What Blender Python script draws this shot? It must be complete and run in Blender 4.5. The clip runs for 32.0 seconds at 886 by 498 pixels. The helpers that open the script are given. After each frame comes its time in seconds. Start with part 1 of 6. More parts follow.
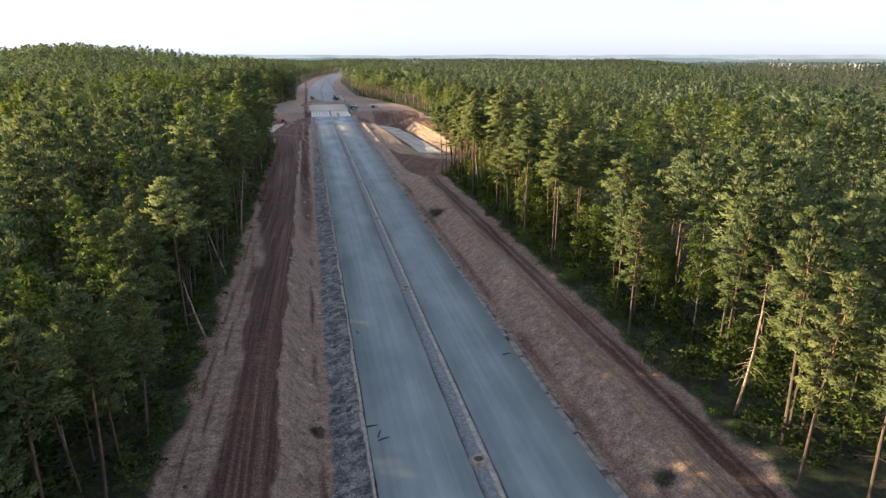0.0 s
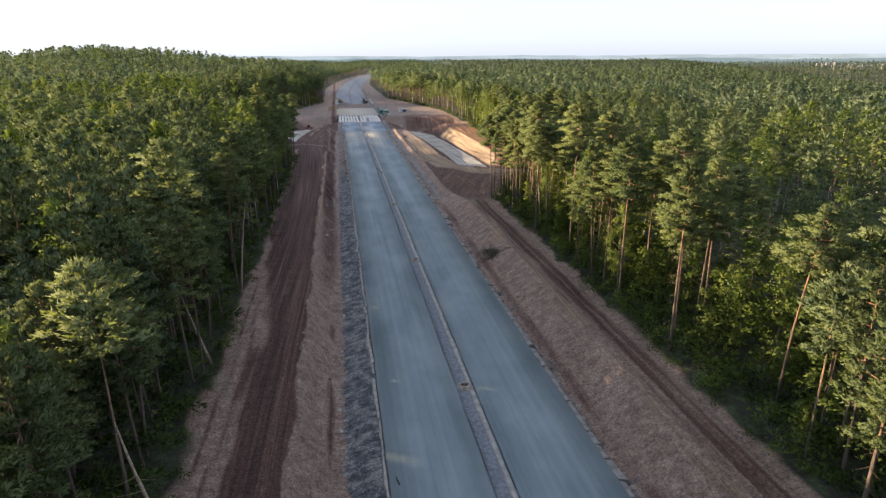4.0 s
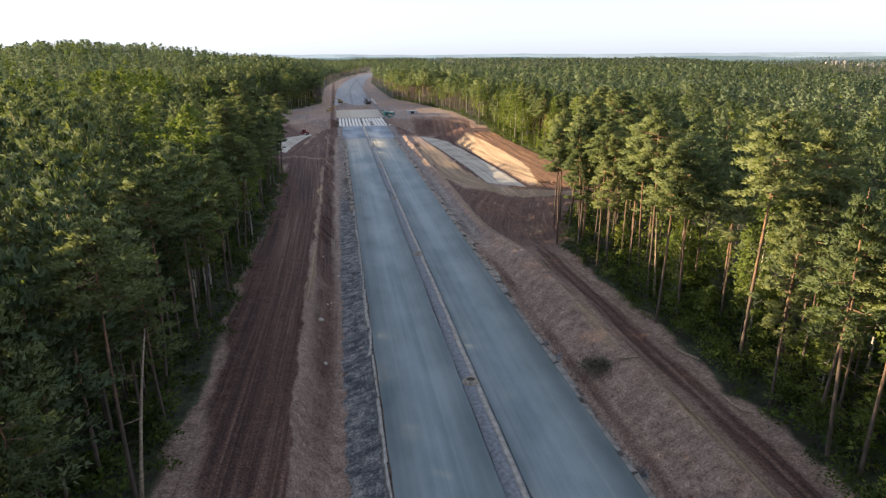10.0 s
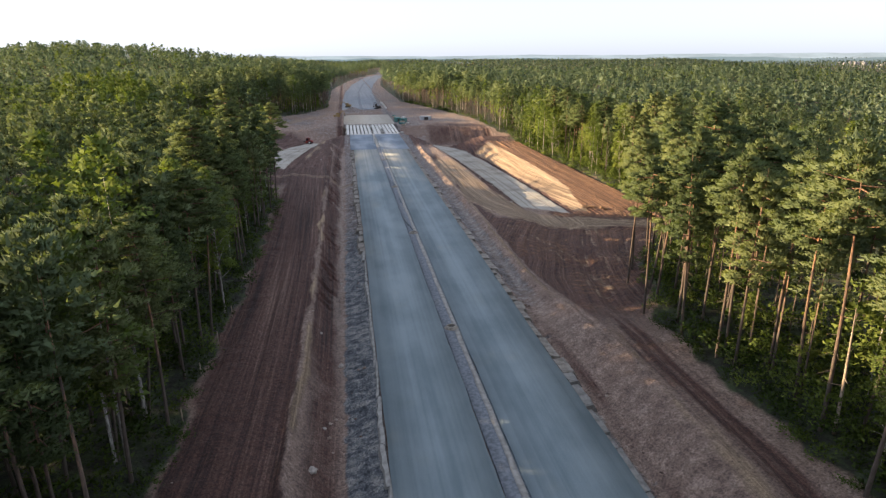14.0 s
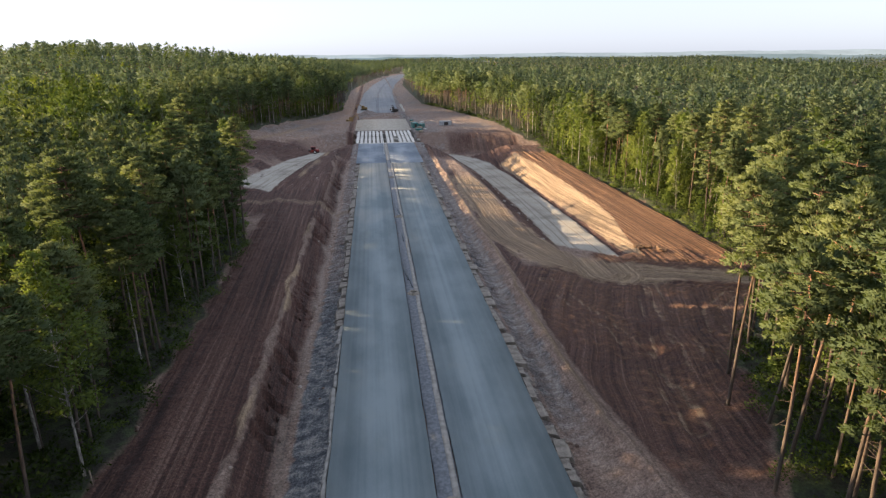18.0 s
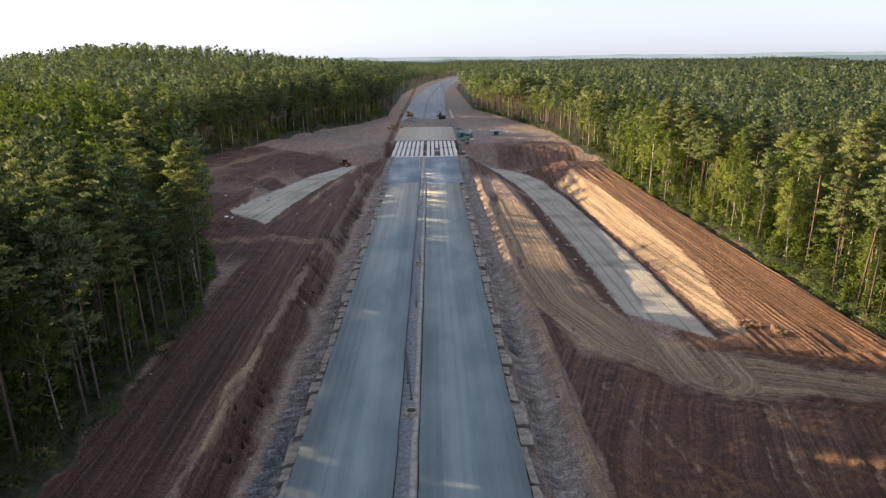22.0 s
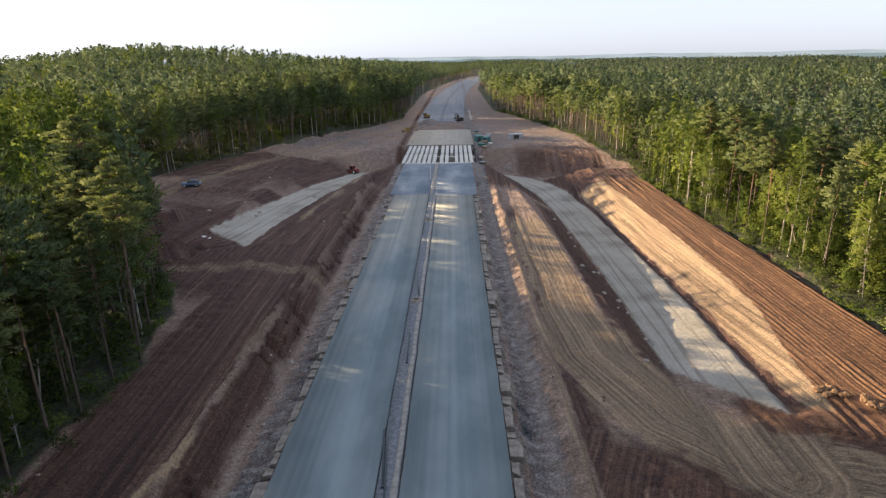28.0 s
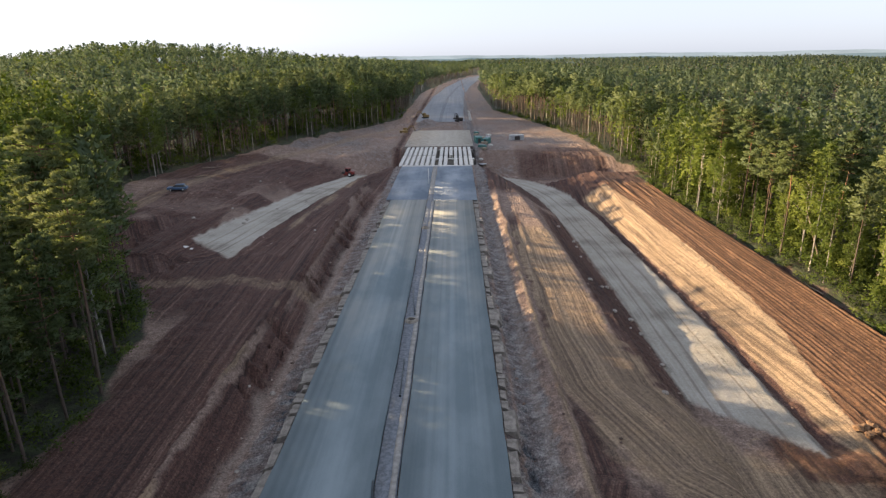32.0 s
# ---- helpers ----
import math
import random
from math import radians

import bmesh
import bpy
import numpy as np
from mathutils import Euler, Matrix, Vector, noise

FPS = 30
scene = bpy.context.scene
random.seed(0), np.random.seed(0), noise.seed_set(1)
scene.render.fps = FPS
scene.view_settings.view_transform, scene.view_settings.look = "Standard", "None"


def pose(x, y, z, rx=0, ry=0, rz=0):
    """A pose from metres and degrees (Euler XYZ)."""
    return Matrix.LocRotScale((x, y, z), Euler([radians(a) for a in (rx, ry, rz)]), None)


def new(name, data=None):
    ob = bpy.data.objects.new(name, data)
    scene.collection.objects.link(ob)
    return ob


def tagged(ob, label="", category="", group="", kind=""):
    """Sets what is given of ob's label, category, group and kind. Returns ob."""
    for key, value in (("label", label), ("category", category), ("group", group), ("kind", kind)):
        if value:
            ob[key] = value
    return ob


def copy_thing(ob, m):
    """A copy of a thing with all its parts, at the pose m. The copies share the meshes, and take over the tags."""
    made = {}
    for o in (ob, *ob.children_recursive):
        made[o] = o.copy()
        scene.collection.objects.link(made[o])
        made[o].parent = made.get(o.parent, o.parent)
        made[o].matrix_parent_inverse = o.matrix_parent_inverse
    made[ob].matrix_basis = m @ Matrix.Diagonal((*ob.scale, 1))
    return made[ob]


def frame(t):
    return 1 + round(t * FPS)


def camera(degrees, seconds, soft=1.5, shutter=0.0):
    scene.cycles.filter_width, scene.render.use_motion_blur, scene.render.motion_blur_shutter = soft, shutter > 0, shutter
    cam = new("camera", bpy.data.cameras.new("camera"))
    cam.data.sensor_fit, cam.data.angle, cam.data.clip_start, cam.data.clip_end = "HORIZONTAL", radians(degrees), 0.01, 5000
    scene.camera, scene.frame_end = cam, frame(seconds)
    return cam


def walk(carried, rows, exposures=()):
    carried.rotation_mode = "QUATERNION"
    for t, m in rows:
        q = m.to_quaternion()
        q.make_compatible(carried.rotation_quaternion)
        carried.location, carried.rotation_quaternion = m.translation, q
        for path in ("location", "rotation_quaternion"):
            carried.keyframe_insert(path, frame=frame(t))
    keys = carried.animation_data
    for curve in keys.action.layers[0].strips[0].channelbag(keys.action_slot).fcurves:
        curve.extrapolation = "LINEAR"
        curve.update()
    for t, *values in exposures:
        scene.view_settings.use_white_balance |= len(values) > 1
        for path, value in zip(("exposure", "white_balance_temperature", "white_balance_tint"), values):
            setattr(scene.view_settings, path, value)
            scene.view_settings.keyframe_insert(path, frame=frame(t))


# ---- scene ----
cam = camera(72.7, 32.0, soft=1.3)
METRES, EYE, TILT, LEAN, TURN = 190.0, 34.3, -17.8, 0.0, -12.24
SIDE = -13.4  # the camera starts left of the road's centre line
ROWS = [
    (0.0, 0.0, 0.0, 0.0, 0.0, 0.0, -0.0),
    (0.5, -0.0032, 0.019, 0.0056, 0.83, 0.01, -0.2),
    (1.0, -0.0064, 0.0377, 0.0113, 1.48, -0.0, -0.36),
    (1.5, -0.0097, 0.0562, 0.0168, 2.19, 0.01, -0.53),
    (2.0, -0.0131, 0.0746, 0.0223, 2.12, 0.02, -0.49),
    (2.5, -0.0169, 0.0927, 0.0281, 2.05, 0.03, -0.46),
    (3.0, -0.0206, 0.1106, 0.0341, 1.97, 0.03, -0.44),
    (3.5, -0.0244, 0.1285, 0.04, 2.24, 0.05, -0.49),
    (5.5, -0.0398, 0.2043, 0.0628, 2.74, 0.06, -0.63),
    (6.0, -0.0442, 0.2231, 0.0682, 2.69, 0.06, -0.62),
    (6.5, -0.0486, 0.2417, 0.0739, 2.65, 0.04, -0.62),
    (7.0, -0.053, 0.2603, 0.0799, 2.6, 0.04, -0.6),
    (7.5, -0.0573, 0.2786, 0.0842, 2.56, 0.04, -0.59),
    (8.0, -0.0618, 0.2979, 0.0883, 2.53, 0.0, -0.6),
    (8.5, -0.0664, 0.3172, 0.0924, 2.5, -0.04, -0.6),
    (9.0, -0.0708, 0.3363, 0.097, 2.48, -0.09, -0.59),
    (9.5, -0.0752, 0.3549, 0.1025, 2.47, -0.1, -0.59),
    (10.0, -0.0795, 0.3737, 0.1076, 2.47, -0.05, -0.55),
    (10.5, -0.0838, 0.3919, 0.1131, 2.47, 0.01, -0.5),
    (11.0, -0.0883, 0.4101, 0.1192, 2.47, 0.04, -0.48),
    (11.5, -0.0927, 0.4285, 0.1251, 3.03, 0.08, -0.64),
    (12.0, -0.0972, 0.4467, 0.1309, 3.02, 0.1, -0.65),
    (12.5, -0.1015, 0.4648, 0.1365, 3.0, 0.12, -0.65),
    (13.0, -0.1049, 0.4827, 0.1419, 3.0, 0.1, -0.65),
    (13.5, -0.1074, 0.5007, 0.1473, 2.99, 0.09, -0.65),
    (14.0, -0.1092, 0.5188, 0.1529, 3.21, 0.06, -0.69),
    (14.5, -0.1103, 0.5372, 0.1585, 4.14, 0.03, -0.93),
    (16.5, -0.1091, 0.6132, 0.1846, 5.04, -0.13, -0.95),
    (17.0, -0.1088, 0.6329, 0.191, 5.22, -0.13, -1.02),
    (17.5, -0.1081, 0.6525, 0.1975, 5.6, -0.14, -1.16),
    (18.0, -0.1075, 0.6721, 0.2038, 5.58, -0.13, -1.22),
    (18.5, -0.1067, 0.6919, 0.2103, 5.92, -0.12, -1.3),
    (19.0, -0.1062, 0.7114, 0.2169, 6.41, -0.12, -1.47),
    (19.5, -0.1057, 0.7312, 0.2229, 7.52, -0.14, -1.78),
    (20.0, -0.105, 0.7505, 0.2288, 9.47, -0.18, -2.32),
    (20.5, -0.1043, 0.77, 0.2344, 10.1, -0.17, -2.51),
    (21.0, -0.1042, 0.7893, 0.2402, 10.7, -0.18, -2.68),
    (21.5, -0.1043, 0.8079, 0.2465, 10.76, -0.16, -2.73),
    (22.0, -0.1045, 0.8252, 0.252, 10.79, -0.12, -2.74),
    (22.5, -0.1047, 0.8393, 0.2568, 11.42, -0.13, -2.85),
    (23.0, -0.105, 0.8507, 0.2603, 11.97, -0.12, -2.94),
    (23.5, -0.1051, 0.86, 0.2628, 12.33, -0.11, -2.96),
    (24.0, -0.1052, 0.8677, 0.2647, 12.64, -0.11, -3.0),
    (24.5, -0.1053, 0.8744, 0.2662, 12.84, -0.1, -3.03),
    (25.0, -0.1054, 0.8804, 0.2676, 13.19, -0.1, -3.11),
    (25.5, -0.1055, 0.8857, 0.2689, 12.81, -0.08, -3.01),
    (27.5, -0.1068, 0.9053, 0.2753, 12.91, -0.19, -3.09),
    (28.0, -0.1078, 0.9102, 0.2767, 12.9, -0.24, -3.14),
    (28.5, -0.1089, 0.9149, 0.2781, 12.92, -0.27, -3.18),
    (29.0, -0.11, 0.9193, 0.2794, 12.96, -0.29, -3.23),
    (29.5, -0.1109, 0.9235, 0.2807, 12.9, -0.31, -3.24),
    (30.0, -0.1119, 0.9277, 0.2821, 12.84, -0.31, -3.24),
    (30.5, -0.1128, 0.9317, 0.2835, 12.78, -0.3, -3.24),
    (31.0, -0.1138, 0.9358, 0.2849, 12.94, -0.33, -3.29),
    (31.5, -0.1147, 0.9401, 0.2863, 12.87, -0.32, -3.29),
    (32.0, -0.1156, 0.9444, 0.2877, 12.8, -0.34, -3.27),
]
walk(cam, [(t, pose(SIDE, 0, EYE, TILT, LEAN, TURN) @ pose(METRES * x, METRES * y, METRES * z, 90 + pitch, roll, yaw)) for t, x, y, z, yaw, pitch, roll in ROWS],
     [(0.0, 1.95, 6330, 10), (13.0, 1.95, 6380, 10), (18.0, 1.82, 6450, 10), (22.0, 1.78, 6500, 10), (32.0, 1.76, 6500, 10)])

# ---- world, sun, exposure ----
SUN_EL = 13.7  # degrees up; the sun stands to the left and a little ahead
world = bpy.data.worlds.new("world")
scene.world = world
world.use_nodes = True
wn = world.node_tree
sky = wn.nodes.new("ShaderNodeTexSky")
sky.sky_type, sky.sun_disc = "NISHITA", False
sky.sun_elevation, sky.sun_rotation = radians(SUN_EL), radians(-71.7)
sky.air_density, sky.dust_density, sky.ozone_density = 1.0, 1.1, 2.0
haze = wn.nodes.new("ShaderNodeHueSaturation")  # a hazy, whitish evening sky
haze.inputs["Saturation"].default_value = 0.42
wn.links.new(sky.outputs[0], haze.inputs["Color"])
tint = wn.nodes.new("ShaderNodeMix")
tint.data_type, tint.blend_type = "RGBA", "MULTIPLY"
tint.inputs[0].default_value, tint.inputs[7].default_value = 1.0, (0.935, 1.0, 1.16, 1)
wn.links.new(haze.outputs[0], tint.inputs[6])
veil = wn.nodes.new("ShaderNodeMix")  # thin even haze over the whole sky
veil.data_type = "RGBA"
veil.inputs[0].default_value, veil.inputs[7].default_value = 0.5, (5.35, 5.65, 6.5, 1)
wn.links.new(tint.outputs[2], veil.inputs[6])
wn.links.new(veil.outputs[2], wn.nodes["Background"].inputs[0])
wn.nodes["Background"].inputs[1].default_value = 0.062
sun = new("sun", bpy.data.lights.new("sun", "SUN"))
sun.data.energy, sun.data.angle, sun.data.color = 5.0, radians(0.6), (1.0, 0.72, 0.42)
SUN_WAY = Vector((0.949 * math.cos(radians(SUN_EL)), -0.315 * math.cos(radians(SUN_EL)), -math.sin(radians(SUN_EL))))
sun.matrix_world = Matrix.Translation((-100, 100, 120)) @ SUN_WAY.to_track_quat("-Z", "Y").to_matrix().to_4x4()

# ---- numeric helpers ----


def ss(a, b, v):
    v = np.clip((v - a) / (b - a), 0, 1)
    return v * v * (3 - 2 * v)


def vnoise(x, y, seed=0):
    """Smooth value noise, 0 to 1."""
    xi, yi = np.floor(x), np.floor(y)
    fx, fy = x - xi, y - yi
    fx, fy = fx * fx * (3 - 2 * fx), fy * fy * (3 - 2 * fy)

    def h(a, b):
        v = np.sin(a * 127.1 + b * 311.7 + seed * 74.7) * 43758.5453
        return v - np.floor(v)
    return (h(xi, yi) * (1 - fx) + h(xi + 1, yi) * fx) * (1 - fy) + (h(xi, yi + 1) * (1 - fx) + h(xi + 1, yi + 1) * fx) * fy


def fbm(x, y, seed=0, n=3):
    return sum(vnoise(x * 2 ** k, y * 2 ** k, seed + 17 * k) / 2 ** k for k in range(n)) / sum(1 / 2 ** k for k in range(n))


def along(poly, x, y):
    """Distance to a polyline of (x, y, z), the z of its nearest point, and the length along it."""
    best, zz, run, at = np.full(x.shape, 1e9), np.zeros(x.shape), 0.0, np.zeros(x.shape)
    side = np.zeros(x.shape)
    for (ax, ay, az), (bx, by, bz) in zip(poly, poly[1:]):
        ll = math.hypot(bx - ax, by - ay)
        u = np.clip(((x - ax) * (bx - ax) + (y - ay) * (by - ay)) / ll ** 2, 0, 1)
        d = np.hypot(x - ax - u * (bx - ax), y - ay - u * (by - ay))
        near = d < best
        best, zz, at = np.where(near, d, best), np.where(near, az + u * (bz - az), zz), np.where(near, run + u * ll, at)
        side = np.where(near, np.sign((x - ax) * (by - ay) - (y - ay) * (bx - ax)), side)
        run += ll
    return best, zz, at, side


# ---- the plan ----
ROAD_L, ROAD_R, MED_L, MED_R = -9.9, 9.1, -1.55, 0.45
BRIDGE_A, BRIDGE_B = 371.0, 411.0
CROSS = [(33, 224, -2.4), (34.3, 250, -3.6), (35.3, 270, -4.6), (35.6, 303, -5.9), (35.2, 333, -6.7), (33.4, 357, -7.1), (31, 368, -7.3), (26.5, 378, -7.4), (18, 386, -7.5),
         (0, 390, -7.6), (-14, 389, -7.0), (-25, 377, -4.6), (-29.5, 345, -1.6), (-32, 310, 1.2), (-35, 277, 2.6)]
HAUL = [(20, 330, -1), (20, 258, -1), (21.2, 243, -1), (25.5, 231, -1), (33, 225.5, -1), (43, 222.5, -1), (58, 217, -1), (70, 212, -1)]
EDGE_TRACK = [(-58, 262, 2), (-62, 290, 2), (-62, 325, 2), (-52, 365, 2), (-44, 400, 2), (-36, 440, 2), (-22, 470, 2), (10, 474, 2)]
FIELD_TRACK = [(46, 228, 0), (36, 219, 0), (30.5, 206, 0), (25.5, 190, 0), (21.5, 175, 0), (19.4, 160, 0), (19.2, 140, 0)]
TYRE_TRACKS = [[(33, 236, 0), (36.5, 224, 0), (35.0, 216.9, 0), (31.6, 207.6, 0), (29.4, 200.3, 0), (26.9, 192.3, 0), (22.5, 178, 0)],
               [(40, 227, 0), (36.3, 217.3, 0), (33.3, 207, 0), (31.6, 198.9, 0), (30.0, 193.1, 0), (27.4, 185, 0)],
               [(20.6, 220, 0), (22.2, 210, 0), (24.4, 201.9, 0), (25.0, 191.9, 0), (22.6, 180, 0)],
               [(58, 214, 0), (46, 212, 0), (39, 205, 0), (35, 196, 0), (31, 188, 0)]]
LOW = [(18, 386, -7.5), (40, 381, -7.2), (62, 376, -4.5)]
FAR_ROAD = [(-2, 497, 0.2), (-2, 545, 0.2), (0.5, 695, 0.2), (9, 858, 0.2), (26, 1055, 0.2), (42, 1183, 0.4), (80, 1330, 1), (160, 1500, 2), (330, 1720, 4)]
LEFT_EDGE = ((-60, 235, 250, 262, 275, 300, 333, 352, 388, 441, 519, 606, 761, 873, 1055, 1210, 1330, 1500, 1720), (-26.5, -26.8, -30, -37, -48, -68, -75, -70, -58, -47, -24, -24, -25, -16, 0, 22, 52, 128, 290))
RIGHT_EDGE = ((-60, 60, 130, 165, 189, 214, 225, 255, 300, 350, 361, 365, 380, 388, 440, 520, 566, 700, 858, 1055, 1183, 1330, 1500, 1720), (20.5, 21.8, 22.7, 23, 32.5, 51, 59, 60.2, 60, 58, 57.5, 66, 66, 58, 55, 40, 29, 29, 30, 43, 58, 98, 180, 350))


def forest_l(y):
    return np.interp(y, *LEFT_EDGE)


def forest_r(y):
    return np.interp(y, *RIGHT_EDGE)


def natural(x, y):
    left = 2.5 + 0.006 * np.clip(-x - 27, 0, 400) + 18.5 * np.exp(-(((x + 240) / 150) ** 2 + ((y - 670) / 190) ** 2)) + 8 * np.exp(-(((x + 160) / 170) ** 2 + ((y - 912) / 200) ** 2))
    near = 2.0 - 4.4 * ss(168, 228, y) + 2.2 * ss(330, 430, y)
    right = near - 34 * ss(0, 260, x - np.interp(y, (0, 165, 380, 1050, 2500), (120, 195, 300, 620, 1300))) + 13 * (fbm(x / 210, y / 150, 5) - 0.5) * ss(80, 300, x)
    z = left + (right - left) * ss(-14, 14, x - np.interp(y, (500, 858, 1055, 1330, 1500, 1800, 4000), (0, 9, 26, 80, 160, 380, 1700)))
    far = ss(1400, 3600, np.hypot(x, y))
    return z * (1 - far) + far * (4 + 16 * (fbm(x / 900, y / 900, 9) - 0.45))


SEC_A = ((-27, -23, -18, -14.6, -13.6, -10.9, -10.0, 9.2, 10.0, 10.9, 15.2, 16.4, 17.2, 21.5, 23), (2.5, 2.3, 2.0, -1.1, -1.25, -0.4, -0.3, -0.42, -0.75, -0.85, 1.6, 2.0, 1.7, 1.7, 2.0))
SEC_B = ((-27, -23, -17.6, -14.7, -13.8, -10.9, -10.0, 9.2, 10.4, 11.9, 12.8, 14.6, 16, 24, 30), (2.5, 2.3, 1.7, -1.1, -1.25, -0.7, -0.42, -0.42, -0.7, -1.5, -1.55, -0.5, -0.9, -1.3, -2.0))


def mound(x, y):
    """The earth bank beyond the ramp: way out from the ramp's edge, the ramp's height, the slope's width, and where it is."""
    ry = [p[1] for p in CROSS[:6]]
    rx, rz = np.interp(y, ry, [p[0] for p in CROSS[:6]]), np.interp(y, ry, [p[2] for p in CROSS[:6]])
    s = x - rx - 4.9 + (fbm(x / 2.5, y / 2.5, 61, 2) - 0.5) * 0.7
    return s, rz, 1.9 + 3.4 * ss(236, 266, y), ss(231, 236, y + (x - 44) * 0.15) * (1 - ss(348, 356, y)) * ss(-0.6, 0.0, s) * (1 - ss(61, 63, x))


def ground(x, y, fine=True):
    nat = natural(x, y)
    # road's cross-section, near and then wide
    b = ss(160, 195, y)
    sec = np.interp(x, *SEC_A) * (1 - b) + np.interp(x, *SEC_B) * b
    wl = ss(-36, -26, x)
    wr = 1 - (ss(22, 26, x) * (1 - b) + ss(24, 31, x) * b)
    w = wl * wr
    z = nat * (1 - w) + sec * w
    # past the bridge the ground lies about level with the road
    d, zz, at, side = along(FAR_ROAD, x, y)
    past = ss(318, 372, y)
    flat = 0.3 * np.clip((np.abs(x) - 12) / 20, 0, 1) - 0.05
    wide = 1 - ss(30, 55, np.abs(x + 4))
    z = np.where(y > 318, z * (1 - past * wide) + (flat - 0.25 * (np.abs(x) > 13)) * past * wide, z)
    road2 = 1 - ss(13.5, 19, d)
    z = np.where(y > 480, z * (1 - road2) + (zz - 0.05) * road2, z)
    # the road that passes below, and its ramps
    for poly, hw in ((CROSS, 4.9), (LOW, 5.0)):
        d, zr, at, side = along(poly, x, y)
        k = 0.62
        zc = np.clip(z, zr - np.clip(d - hw, 0, 99) * k, zr + np.clip(d - hw, 0, 99) * k)
        keep = (np.abs(x + 0.4) < 13) & ((y < BRIDGE_A + 0.3) | (y > BRIDGE_B - 0.3))
        z = np.where(keep | (d > 40), z, zc)
    m = mound(x, y)
    zm = np.interp(m[0], (-0.4, 0.2, 0.9, 1.7, 2.1), (0, -0.55, -0.6, -0.1, 0.1))
    top = -2.3 + 2.0 * ss(330, 430, y)
    zm = m[1] + zm + (top - m[1] - 0.1) * np.clip((m[0] - 2.1) / m[2], 0, 1) - 1.1 * ss(58.2, 59.2, x) + 0.9 * ss(60, 61.5, x)
    z = z + (zm - z) * m[3]
    pit = (np.abs(x + 0.7) < 13) & (y > BRIDGE_A + 0.3) & (y < BRIDGE_B - 0.3)
    z = np.where(pit, np.minimum(z, -7.5), z)
    # dug-over slopes left of the ramp
    rough = ss(-17, -24, x) * ss(284, 300, y) * (1 - ss(430, 460, y)) * (1 - ss(-58, -66, x)) * ss(2.5, 7, along(EDGE_TRACK, x, y)[0])
    d, zr, at, side = along(CROSS, x, y)
    z = z + rough * ss(6, 11, d) * (2.6 * (fbm(x / 11, y / 13, 71) - 0.45) + 0.9 * (fbm(x / 4, y / 4, 72) - 0.5))
    # heaps of earth behind the bridge
    z = z + 2.6 * np.exp(-(((x + 8) / 5) ** 2 + ((y - 487) / 6) ** 2)) + 1.6 * np.exp(-(((x - 4) / 7) ** 2 + ((y - 472) / 3) ** 2)) + 1.8 * np.exp(-(((x - 9) / 4) ** 2 + ((y - 484) / 5) ** 2))
    if fine:
        z = z + relief(x, y)
    return z


def tyre_lines(x, y):
    """Single wheel lines pressed into the dug field, 0 to 1."""
    out = np.zeros(x.shape)
    near = (x > 15) & (x < 62) & (y > 174) & (y < 240)
    xs, ys = x[near], y[near]
    got = np.zeros(xs.shape)
    for k, poly in enumerate(TYRE_TRACKS):
        d, z, at, side = along(poly, xs, ys)
        d = np.abs(side * d + 0.5 * (fbm(xs / 5, ys / 5, 94 + k, 2) - 0.5))
        got = np.maximum(got, np.exp(-((d - 0.95) / 0.3) ** 2) * (0.35 + 0.65 * ss(0.35, 0.6, fbm(xs / 4, ys / 4, 98 + k, 2))))
    out[near] = got
    return out


